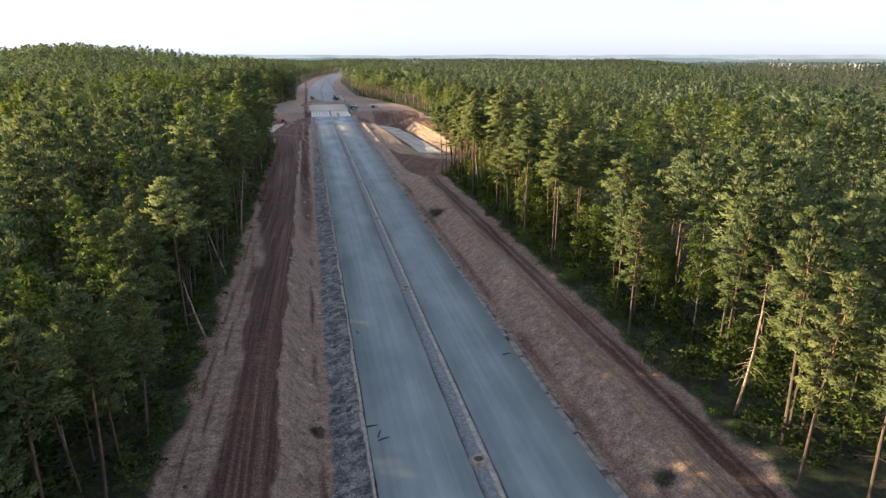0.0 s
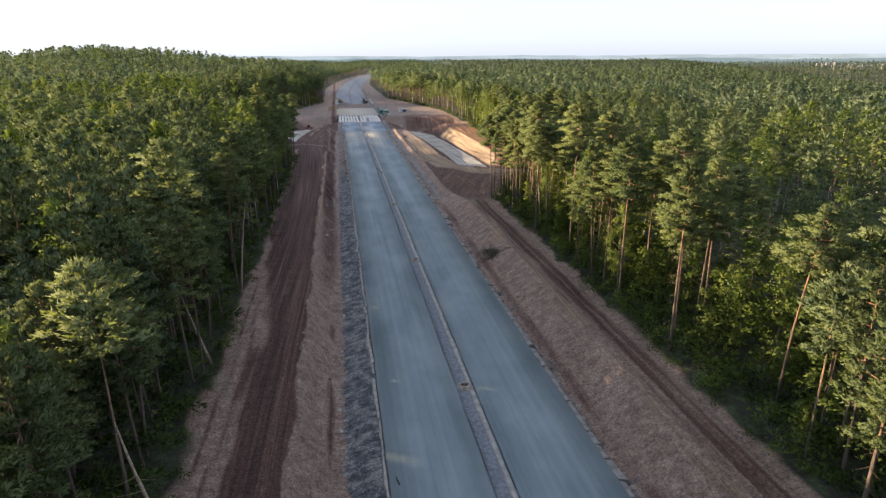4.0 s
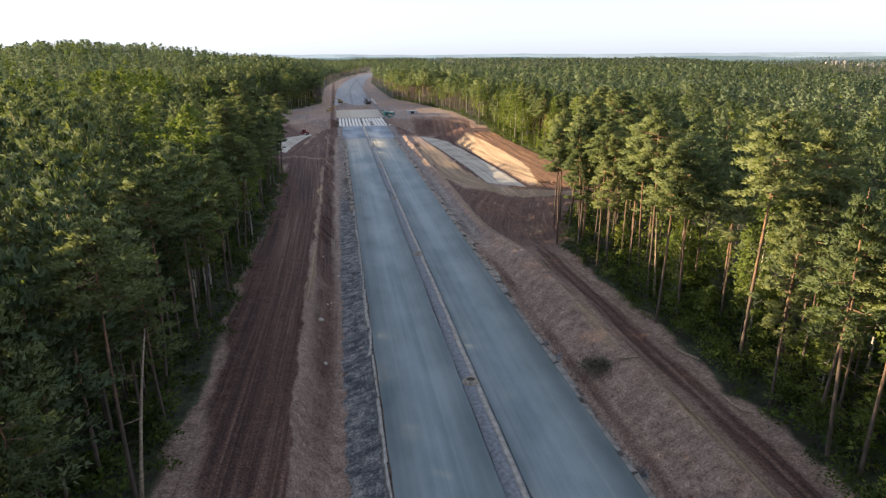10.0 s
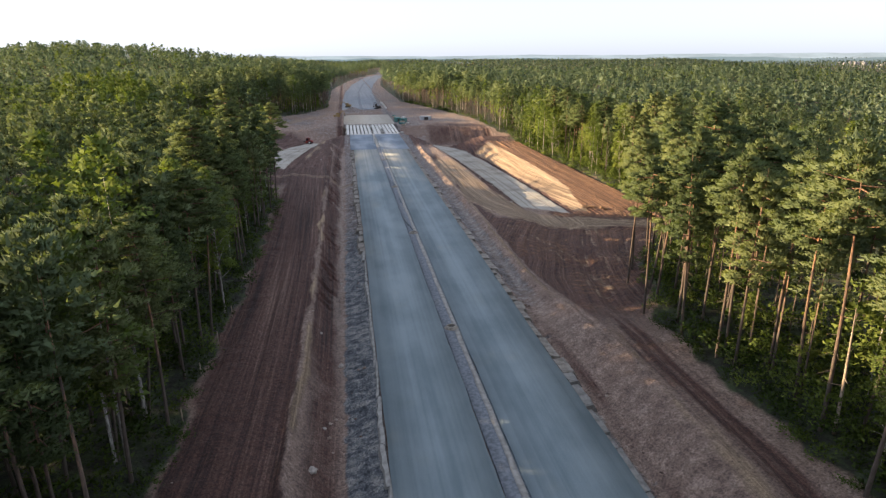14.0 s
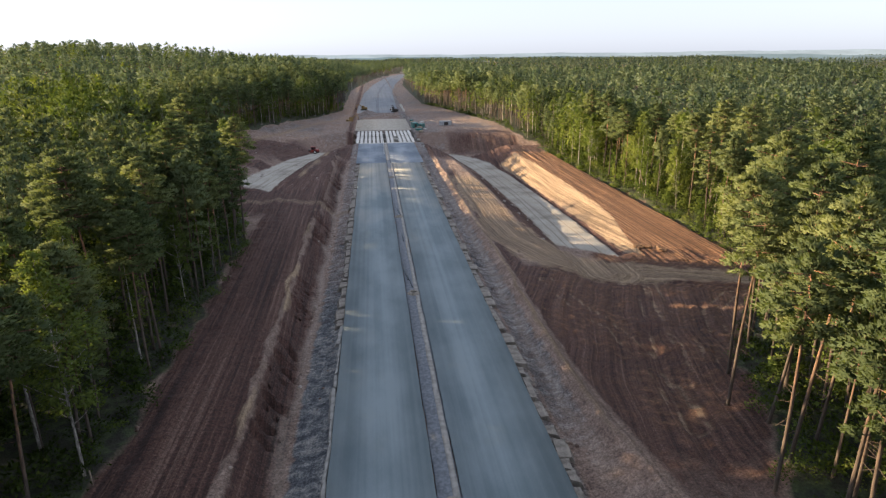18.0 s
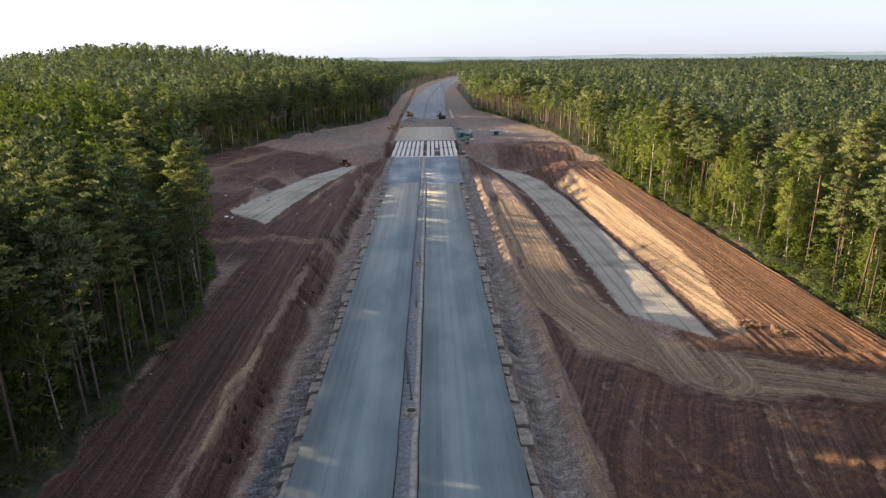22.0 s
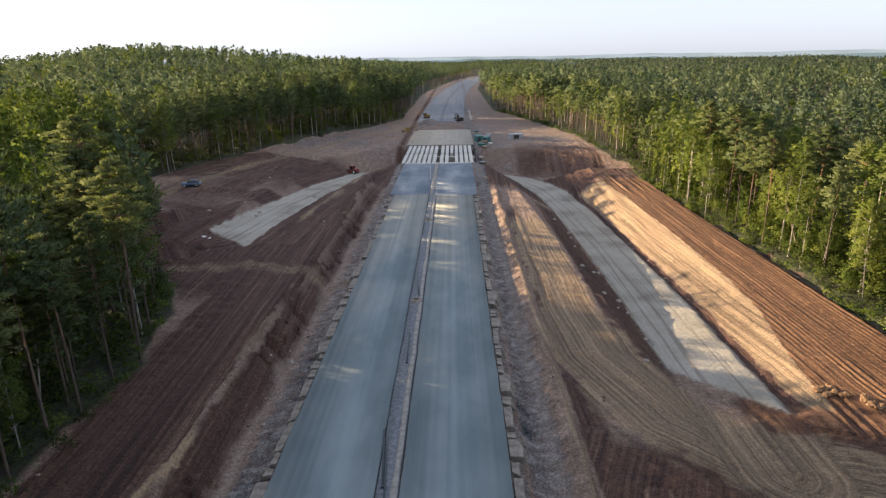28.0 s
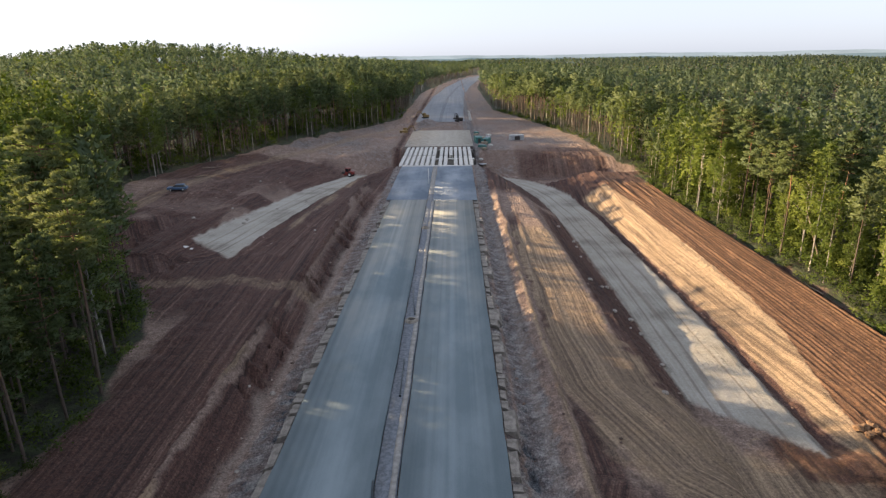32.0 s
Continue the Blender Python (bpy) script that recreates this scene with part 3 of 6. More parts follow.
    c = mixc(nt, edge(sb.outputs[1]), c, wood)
    grit = noise_of(nt, v, 2.3, 6, 0.75)
    smooth = math_of(nt, "MAXIMUM", sb.outputs[2], math_of(nt, "MULTIPLY", sa.outputs[1], 0.7))
    c = mixc(nt, math_of(nt, "SUBTRACT", 0.8, math_of(nt, "MULTIPLY", smooth, 0.5)), c, ramp_of(nt, math_of(nt, "ADD", math_of(nt, "MULTIPLY", small, 0.5), math_of(nt, "MULTIPLY", grit, 0.5)), (0.39, (0.42, 0.42, 0.42)), (0.61, (1.5, 1.5, 1.5))), "MULTIPLY")
    nt.links.new(c, p.inputs["Base Color"])
    p.inputs["Roughness"].default_value = 0.95
    bump_of(nt, p, math_of(nt, "ADD", math_of(nt, "MULTIPLY", small, 0.6), math_of(nt, "ADD", math_of(nt, "MULTIPLY", math_of(nt, "MULTIPLY", wash, 0.25), math_of(nt, "SUBTRACT", 1.0, math_of(nt, "MAXIMUM", sa.outputs[1], sb.outputs[2]))), math_of(nt, "ADD", mid, math_of(nt, "MULTIPLY", tracks, 0.8)))), 1.0, 0.42)
    return m


def pavement_material(name, lo, hi, streak=0.5, dust=None):
    m, nt, p = material(name)
    fine = noise_of(nt, stretched(nt, 1, 1), 9.0, 5, 0.7)
    lanes = math_of(nt, "ADD", math_of(nt, "MULTIPLY", noise_of(nt, stretched(nt, 0.5, 0.008), 1.0, 4, 0.5), 0.55), math_of(nt, "MULTIPLY", noise_of(nt, stretched(nt, 1.9, 0.012), 1.0, 3, 0.5), 0.45))
    patch = noise_of(nt, stretched(nt, 1, 0.45), 0.16, 5, 0.6)
    f = math_of(nt, "ADD", math_of(nt, "MULTIPLY", lanes, streak), math_of(nt, "ADD", math_of(nt, "MULTIPLY", patch, 0.85 - streak), math_of(nt, "MULTIPLY", fine, 0.15)))
    c = ramp_of(nt, f, (0.42, lo), (0.58, hi))
    if dust:  # a sandy film where trucks cross, from y = dust on
        tc, sx = nt.nodes.new("ShaderNodeTexCoord"), nt.nodes.new("ShaderNodeSeparateXYZ")
        nt.links.new(tc.outputs["Object"], sx.inputs[0])
        film = node(nt, "ShaderNodeMapRange")
        film.inputs[1].default_value, film.inputs[2].default_value, film.inputs[4].default_value = dust, dust + 75, 0.75
        nt.links.new(math_of(nt, "ADD", sx.outputs[1], math_of(nt, "MULTIPLY", math_of(nt, "SUBTRACT", patch, 0.5), 160.0)), film.inputs[0])
        c = mixc(nt, film.outputs[0], c, ramp_of(nt, lanes, (0.4, (0.2, 0.195, 0.17)), (0.6, (0.31, 0.3, 0.265))))
    nt.links.new(c, p.inputs["Base Color"])
    p.inputs["Roughness"].default_value = 0.78
    bump_of(nt, p, fine, 0.25, 0.03)
    return m


def leaf_material(name, dark, mid, light, glow):
    m, nt, p = material(name)
    geo, at, info = nt.nodes.new("ShaderNodeNewGeometry"), nt.nodes.new("ShaderNodeAttribute"), nt.nodes.new("ShaderNodeObjectInfo")
    at.attribute_name = "tree"
    f = math_of(nt, "ADD", math_of(nt, "MULTIPLY", geo.outputs["Random Per Island"], 0.3), math_of(nt, "MULTIPLY", math_of(nt, "FRACT", math_of(nt, "ADD", at.outputs["Fac"], info.outputs["Random"])), 0.7))
    c = ramp_of(nt, f, (0.1, dark), (0.5, mid), (0.9, light))
    nt.links.new(c, p.inputs["Base Color"])
    p.inputs["Roughness"].default_value = 0.9
    p.inputs["Specular IOR Level"].default_value = 0.03
    tr = nt.nodes.new("ShaderNodeBsdfTranslucent")
    nt.links.new(mixc(nt, 1.0, c, glow, "MULTIPLY"), tr.inputs[0])
    mx = nt.nodes.new("ShaderNodeMixShader")
    mx.inputs[0].default_value = 0.33
    out = nt.nodes["Material Output"]
    nt.links.new(p.outputs[0], mx.inputs[1])
    nt.links.new(tr.outputs[0], mx.inputs[2])
    nt.links.new(mx.outputs[0], out.inputs[0])
    return m


def bark_material(name, low, high, dark):
    m, nt, p = material(name)
    tc = nt.nodes.new("ShaderNodeTexCoord")
    sx = nt.nodes.new("ShaderNodeSeparateXYZ")
    nt.links.new(tc.outputs["Object"], sx.inputs[0])
    h = node(nt, "ShaderNodeMapRange")
    h.inputs[1].default_value, h.inputs[2].default_value = 6.0, 14.0
    nt.links.new(sx.outputs[2], h.inputs[0])
    f = noise_of(nt, stretched(nt, 6, 6, 1.2), 1.0, 5, 0.7)
    c = mixc(nt, h.outputs[0], low, high)
    c = mixc(nt, ramp_of(nt, f, (0.4, (0, 0, 0)), (0.65, (1, 1, 1))), dark, c)
    nt.links.new(c, p.inputs["Base Color"])
    p.inputs["Roughness"].default_value = 0.9
    bump_of(nt, p, f, 0.5, 0.05)
    return m


SOIL = soil_material()
ASPHALT = pavement_material("pale_asphalt", (0.106, 0.146, 0.167), (0.188, 0.236, 0.26), 0.42, 255.0)
ASPHALT_NEW = pavement_material("new_asphalt", (0.105, 0.142, 0.19), (0.215, 0.255, 0.3), 0.15)
ASPHALT_FAR = pavement_material("blue_grey_asphalt", (0.12, 0.14, 0.165), (0.19, 0.21, 0.235), 0.5)
MEDIAN = simple("median_gravel", (0.135, 0.152, 0.176), 0.95, vary=0.24, scale=2.6, bump=0.5)
CONCRETE = simple("concrete", (0.5, 0.49, 0.46), 0.85, vary=0.16, scale=1.5, bump=0.15)
DECK = simple("deck_concrete", (0.36, 0.33, 0.28), 0.9, vary=0.15, scale=0.6, bump=0.1)
EDGE_SAND = simple("sandy_road_edge", (0.172, 0.166, 0.156), 0.95, vary=0.3, scale=0.9, bump=0.5)
PALE = simple("pale_gravel_edge", (0.25, 0.245, 0.232), 0.95, vary=0.2, scale=1.2, bump=0.4)
SHOULDER = simple("pale_shoulder", (0.19, 0.172, 0.15), 0.95, vary=0.3, scale=1.2, bump=0.4)
NEEDLE = leaf_material("pine_needles", (0.072, 0.1, 0.05), (0.112, 0.142, 0.067), (0.168, 0.195, 0.088), (1.15, 1.2, 0.6))
# bluer with each step farther off: haze put into the needle colour
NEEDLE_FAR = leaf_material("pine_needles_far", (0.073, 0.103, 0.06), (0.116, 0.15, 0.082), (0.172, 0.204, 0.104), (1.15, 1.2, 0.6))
NEEDLE_MIDDLE = leaf_material("hazed_needles_middle", (0.072, 0.104, 0.073), (0.112, 0.15, 0.1), (0.164, 0.2, 0.122), (1.1, 1.2, 0.7))
NEEDLE_DISTANT = leaf_material("hazed_needles_distant", (0.054, 0.076, 0.06), (0.08, 0.108, 0.082), (0.125, 0.148, 0.102), (1.1, 1.2, 0.8))
LEAF = leaf_material("birch_leaves", (0.072, 0.102, 0.03), (0.11, 0.148, 0.04), (0.162, 0.192, 0.053), (1.3, 1.4, 0.6))
BARK = bark_material("pine_bark", (0.105, 0.082, 0.066), (0.32, 0.165, 0.085), (0.055, 0.042, 0.034))
BARK_BIRCH = bark_material("birch_bark", (0.42, 0.4, 0.36), (0.55, 0.53, 0.48), (0.1, 0.09, 0.08))
DEAD = simple("dead_wood", (0.25, 0.2, 0.15), 0.9, vary=0.3, scale=4)


# ---- mesh helpers ----
def mesh_of(name, verts, faces, mat, smooth=False):
    """A mesh from arrays; faces is one array of triangles or of quads, or a list of such arrays."""
    me = bpy.data.meshes.new(name)
    verts = np.asarray(verts, np.float32)
    groups = faces if isinstance(faces, list) else [faces]
    loops = np.concatenate([np.asarray(f, np.int32).ravel() for f in groups])
    sizes = np.concatenate([np.full(len(f), np.asarray(f).shape[1], np.int32) for f in groups])
    me.vertices.add(len(verts))
    me.vertices.foreach_set("co", verts.ravel())
    me.loops.add(len(loops))
    me.loops.foreach_set("vertex_index", loops)
    me.polygons.add(len(sizes))
    me.polygons.foreach_set("loop_start", np.concatenate([[0], np.cumsum(sizes)[:-1]]).astype(np.int32))
    if smooth:
        me.polygons.foreach_set("use_smooth", np.ones(len(sizes), bool))
    me.update(calc_edges=True)
    me.materials.append(mat)
    return me


def part(name, bm, mat, parent=None, label="", at=None):
    me = bm
    if isinstance(bm, bmesh.types.BMesh):
        me = bpy.data.meshes.new(name)
        bm.to_mesh(me)
        bm.free()
        me.materials.append(mat)
    ob = new(name, me)
    if at is not None:
        ob.matrix_basis = at
    if parent is not None:
        ob.parent = parent
    return tagged(ob, label)


def thing(name, x, y, z, turn=0.0, label="", category="", group="", kind=""):
    ob = new(name)
    ob.empty_display_size = 0.1
    ob.matrix_basis = pose(x, y, z, 0, 0, turn)
    return tagged(ob, label, category, group, kind)


def bm_box(bm, x0, y0, z0, x1, y1, z1, bevel=0.0):
    r = bmesh.ops.create_cube(bm, size=1.0, matrix=Matrix.LocRotScale(((x0 + x1) / 2, (y0 + y1) / 2, (z0 + z1) / 2), None, (x1 - x0, y1 - y0, z1 - z0)))
    if bevel:
        es = list({e for v in r["verts"] for e in v.link_edges})
        bmesh.ops.bevel(bm, geom=es, offset=bevel, segments=1, affect="EDGES", profile=0.5)
    return bm


def box(*a, bevel=0.0):
    return bm_box(bmesh.new(), *a, bevel=bevel)


def bm_tube(bm, pts, radii, n=8, caps=True):
    """A tube through points with its own radius at each."""
    pts = [Vector(p) for p in pts]
    rings = []
    for i, p in enumerate(pts):
        d = (pts[min(i + 1, len(pts) - 1)] - pts[max(i - 1, 0)]).normalized()
        q = d.to_track_quat("Z", "Y")
        rings.append([bm.verts.new(p + q @ Vector((radii[i] * math.cos(2 * math.pi * k / n), radii[i] * math.sin(2 * math.pi * k / n), 0))) for k in range(n)])
    for a, b in zip(rings, rings[1:]):
        for k in range(n):
            f = bm.faces.new((a[k], a[(k + 1) % n], b[(k + 1) % n], b[k]))
            f.smooth = True
    if caps:
        bm.faces.new(rings[0][::-1])
        bm.faces.new(rings[-1])
    return bm


# ---- ground: one sheet to the horizon ----
def steps(*spans):
    out = []
    for a, b, d in spans:
        out.append(np.arange(a, b, d))
    return np.concatenate(out + [[spans[-1][1]]])


def outward(start, end, first, grow):
    out, d, v = [], first, start
    while v < end:
        v += d
        d *= grow
        out.append(min(v, end))
    return np.array(out)


gx = np.concatenate([-outward(84, 4700, 4, 1.22)[::-1], steps((-84, -64, 1.6), (-64, -44, 0.9), (-44, -20, 0.5), (-20, -9.4, 0.3), (-9.4, 8.8, 1.4), (8.8, 17, 0.3), (17, 41, 0.5), (41, 60, 0.22), (60, 66, 0.6), (66, 90, 2.0)), outward(90, 4700, 4, 1.22)])
gy = np.concatenate([-outward(40, 1500, 6, 1.4)[::-1], steps((-40, 28, 3.0), (28, 100, 0.4), (100, 330, 0.5), (330, 500, 1.4), (500, 700, 5.0)), outward(700, 4700, 12, 1.16)])
GX, GY = np.meshgrid(gx, gy)
GZ = ground(GX, GY)
nx, ny = len(gx), len(gy)
idx = np.arange(nx * ny).reshape(ny, nx)
quads = np.stack([idx[:-1, :-1], idx[:-1, 1:], idx[1:, 1:], idx[1:, :-1]], -1).reshape(-1, 4)
me = mesh_of("ground", np.stack([GX, GY, GZ], -1).reshape(-1, 3), quads, SOIL, True)
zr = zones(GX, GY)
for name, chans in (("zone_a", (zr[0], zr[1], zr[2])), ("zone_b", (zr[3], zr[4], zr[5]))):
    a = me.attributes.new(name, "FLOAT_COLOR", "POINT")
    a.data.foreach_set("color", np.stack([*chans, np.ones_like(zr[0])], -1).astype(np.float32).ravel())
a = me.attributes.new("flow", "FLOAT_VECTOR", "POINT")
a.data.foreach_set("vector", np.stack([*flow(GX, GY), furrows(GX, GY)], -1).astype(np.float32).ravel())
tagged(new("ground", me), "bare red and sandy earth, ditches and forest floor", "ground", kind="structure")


# ---- the hazy distance ----
def far_hills(name, reach, base, swell, colour, seed, label):
    """A low band of hills round the land, its pale distance haze painted as glow."""
    n = 240
    an = np.linspace(-math.pi, math.pi, n, endpoint=False)
    top = base + swell * (fbm(an * 9 + 40, an * 0 + seed, seed, 4) - 0.5) + 3.0 * (np.sin(an * 61) * np.sin(an * 37))
    x, y = reach * np.sin(an), reach * np.cos(an)
    v = np.concatenate([np.stack([x, y, an * 0 - 60], 1), np.stack([x, y, top], 1)])
    k, j = np.arange(n), (np.arange(n) + 1) % n
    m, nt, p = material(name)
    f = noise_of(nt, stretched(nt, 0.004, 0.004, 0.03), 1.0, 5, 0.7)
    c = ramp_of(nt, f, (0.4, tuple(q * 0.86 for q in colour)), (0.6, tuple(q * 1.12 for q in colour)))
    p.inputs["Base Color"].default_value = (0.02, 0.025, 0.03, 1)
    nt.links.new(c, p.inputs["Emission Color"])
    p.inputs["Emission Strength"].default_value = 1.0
    return tagged(new(name, mesh_of(name, v, np.stack([k, k + n, j + n, j], 1), m, True)), label, "backdrop", kind="structure")


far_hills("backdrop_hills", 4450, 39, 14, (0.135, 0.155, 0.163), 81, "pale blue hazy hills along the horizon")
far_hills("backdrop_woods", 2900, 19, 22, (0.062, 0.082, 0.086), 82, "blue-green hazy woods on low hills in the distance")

# ---- carriageways ----
def strip(name, xs, ys, z, thick, mat, label, kind="structure", category="road"):
    """A slab along the road: xs gives its two sides, ys its two ends; edges a little uneven."""
    n = max(2, int((ys[1] - ys[0]) / 2.0))
    yy = np.linspace(ys[0], ys[1], n)
    l = xs[0] + (fbm(yy / 3.0, yy * 0 + xs[0], 40) - 0.5) * 0.22
    r = xs[1] + (fbm(yy / 3.0, yy * 0 + xs[1], 41) - 0.5) * 0.22
    v, f = [], []
    for k in range(n):
        v += [(l[k], yy[k], z - thick), (l[k], yy[k], z), (r[k], yy[k], z), (r[k], yy[k], z - thick)]
    i = np.arange(n - 1)[:, None] * 4
    faces = np.concatenate([i + np.array([[a, b, b + 4, a + 4]]) for a, b in ((0, 1), (1, 2), (2, 3))])[:, ::-1]
    ob = new(name, mesh_of(name, v, faces, mat))
    return tagged(ob, label, category, kind=kind)


strip("road_west", (ROAD_L, MED_L), (-60, 324), 0.12, 0.75, ASPHALT, "pale grey-blue compacted carriageway surface with faint wheel streaks")
strip("road_east", (MED_R, ROAD_R), (-60, 323), 0.12, 0.75, ASPHALT, "pale grey-blue compacted carriageway surface with faint wheel streaks")
strip("median", (MED_L + 0.12, MED_R - 0.12), (-60, 330), 0.05, 0.6, MEDIAN, "recessed gravel median strip between the carriageways", category="median")
strip("median_kerb", (MED_R - 0.72, MED_R - 0.2), (-60, 323), 0.085, 0.2, PALE, "thin pale strip along the median's edge", category="kerb")
strip("road_approach_west", (-11.0, -1.45), (324.2, 370.8), 0.1, 0.3, ASPHALT_NEW, "darker blue-grey asphalt slab before the bridge")
strip("road_approach_east", (-0.1, 10.2), (323.2, 370.8), 0.1, 0.3, ASPHALT_NEW, "darker blue-grey asphalt slab before the bridge")
strip("median_end", (-1.4, -0.15), (330.2, 370.6), 0.07, 0.3, PALE, "narrow pale strip between the slabs before the bridge", category="median")
strip("joint_strip", (-10.9, 10.1), (368.6, 370.6), 0.115, 0.1, CONCRETE, "pale concrete strip along the joint before the bridge", category="kerb")
strip("bridge_deck_far", (-13.4, 12.0), (411.2, 462), 0.1, 0.4, DECK, "pale sandy concrete slab behind the bridge beams", category="bridge deck")

# ---- far road ----
v, f = [], []
ptsf = []
for (ax, ay, az), (bx, by, bz) in zip(FAR_ROAD, FAR_ROAD[1:]):
    for k in range(12):
        u = k / 12
        ptsf.append((ax + (bx - ax) * u, ay + (by - ay) * u, az + (bz - az) * u))
for px, py, pz in ptsf:
    v += [(px - 12.5, py, pz + 0.1), (px + 12.5, py, pz + 0.1)]
i = np.arange(len(ptsf) - 1)[:, None] * 2
me = mesh_of("road_far", v, i + np.array([[0, 1, 3, 2]]), ASPHALT_FAR)
v = [(px + dx, py, pz + 0.16) for px, py, pz in ptsf for dx in (-0.9, 0.9)]
tagged(new("median_far", mesh_of("median_far", v, i + np.array([[0, 1, 3, 2]]), MEDIAN)), "dark gravel median of the distant road", "median", kind="structure")
tagged(new("road_far", me), "distant pale carriageway curving into the forest", "road", kind="structure")


# ---- bridge ----
def beam_bridge():
    deck = thing("bridge", 0, 0, 0, label="unfinished bridge of pale precast concrete beams on piers", category="bridge")
    for y in (BRIDGE_A, 390.5, BRIDGE_B):
        part("pier_wall", box(-12.6, y - 0.7, -9, 11.4, y + 0.7, -1.15, bevel=0.08), CONCRETE, deck)
        part("pier_cap", box(-12.9, y - 1.0, -1.75, 11.7, y + 1.0, -1.1, bevel=0.06), CONCRETE, deck)
    bm = bmesh.new()
    prof = [(-0.55, 0), (0.55, 0), (0.55, 0.16), (0.3, 0.34), (0.3, 0.8), (0.54, 0.95), (0.54, 1.1), (-0.54, 1.1), (-0.54, 0.95), (-0.3, 0.8), (-0.3, 0.34), (-0.55, 0.16)]
    a, b = [bm.verts.new((x, -9.5, z)) for x, z in prof], [bm.verts.new((x, 9.5, z)) for x, z in prof]
    for k in range(len(prof)):
        bm.faces.new((a[k], a[(k + 1) % len(prof)], b[(k + 1) % len(prof)], b[k]))
    bm.faces.new(a[::-1]), bm.faces.new(b)
    me = bpy.data.meshes.new("beam")
    bmesh.ops.recalc_face_normals(bm, faces=bm.faces)
    bm.to_mesh(me), bm.free()
    me.materials.append(CONCRETE)
    for row, y in enumerate((380.75, 400.75)):
        for k in range(14):
            x = -11.3 + k * 1.62 + (0.5 if k > 6 else -0.3)
            if row == 0 and k in (9,):
                continue
            part("beam", me, None, deck, at=pose(x, y, -1.1))
    return deck


beam_bridge()

# ---- trees ----
def unit(v):
    return v / (np.linalg.norm(v, axis=-1, keepdims=True) + 1e-9)


def sprays(p, d, n, ln, wd, rng):
    """A pointed needle spray or leaf cluster at each point: reaching along d, its face towards n."""
    d = unit(d)
    t = unit(np.cross(d, n + rng.normal(0, 0.4, n.shape)))
    s = rng.uniform(0.6, 1.45, (len(p), 1))
    v = np.stack([p - t * s * wd * 0.5 - d * s * ln * 0.4, p + t * s * wd * 0.5 - d * s * ln * 0.4, p + d * s * ln * 0.6], 1)
    turned = np.sum(np.cross(v[:, 1] - v[:, 0], v[:, 2] - v[:, 0]) * n, 1) < 0
    v[turned] = v[turned][:, (1, 0, 2)]
    return v.reshape(-1, 3), np.arange(len(p) * 3).reshape(-1, 3), np.repeat(n, 3, 0)


def foliage(c, w, per, ln, wd, rng, middle, flat, lift, soft):
    """Foliage of the clumps at c with half-widths w; middle is the crown's heart, soft how far each clump rounds by itself."""
    n = len(c)
    q = unit(rng.normal(size=(n, per, 3)))
    q[..., 2] = np.where(q[..., 2] < -0.3, -q[..., 2], q[..., 2])
    q = q * rng.uniform(0.35, 1.05, (n, per, 1))
    p = c[:, None] + q * w[:, None, None] * np.array([1.15, 1.15, flat])
    out = unit((p - middle) * np.array([1, 1, 0.6]))
    nrm = unit(out * (1 - soft) + unit(q) * soft + np.array([0, 0, 0.25]) + rng.normal(0, 0.14, p.shape))
    d = out * np.array([1, 1, 0.3]) + q * 0.5 + np.array([0, 0, lift]) + rng.normal(0, 0.45, p.shape)
    return sprays(p.reshape(-1, 3), d.reshape(-1, 3), nrm.reshape(-1, 3), ln, wd, rng)


def pine_clumps(h, whorls, arms, rng, base, wide):
    """Clump centres and half-widths, and the height at which each bough leaves the stem."""
    n = whorls * arms
    level = np.arange(n) // arms
    u = np.clip((level + rng.uniform(-0.4, 0.4, n) + 0.3) / whorls, 0, 1)
    full = rng.uniform(0.25, 0.45)
    prof = np.interp(u, (0, 0.12, full, 0.72, 0.9, 1), (0.55, 0.9, 1.0, 0.68, 0.36, 0.06)) * (1 + 0.22 * np.sin(level * 2.4 + rng.uniform(0, 6)))
    ang = np.arange(n) * (6.283 / arms) + level * 0.9 + rng.normal(0, 0.4, n)
    out = h * wide * prof * np.where(rng.random(n) < 0.3, rng.uniform(0.2, 0.55, n), rng.uniform(0.6, 1.12, n))
    z = h * (base + (0.955 - base) * u)
    c = np.stack([np.cos(ang) * out, np.sin(ang) * out, z + out * rng.uniform(-0.05, 0.25, n)], 1)
    return z, c, h * 0.042 * (0.45 + 0.65 * prof) * rng.uniform(0.75, 1.3, n) * (30 / n) ** 0.3


def birch_clumps(h, n, rng, low=0.3):
    u = np.sort(rng.uniform(0, 1, n))
    prof = np.interp(u, (0, 0.25, 0.5, 0.8, 1), (0.55, 1.0, 0.95, 0.55, 0.1))
    ang = np.cumsum(rng.uniform(1.6, 3.2, n))
    out = h * 0.13 * prof * rng.uniform(0.25, 1.1, n)
    c = np.stack([np.cos(ang) * out, np.sin(ang) * out, h * (low + (0.97 - low) * u)], 1)
    return c, h * 0.055 * (0.5 + 0.6 * prof) * (36 / n) ** 0.33


def shaded_by(me, normals):
    """Rounds the shading of a crown, so that its many small faces read as one soft mass."""
    a = me.attributes.new("custom_normal", "FLOAT_VECTOR", "POINT")
    a.data.foreach_set("vector", np.asarray(normals, np.float32).ravel())


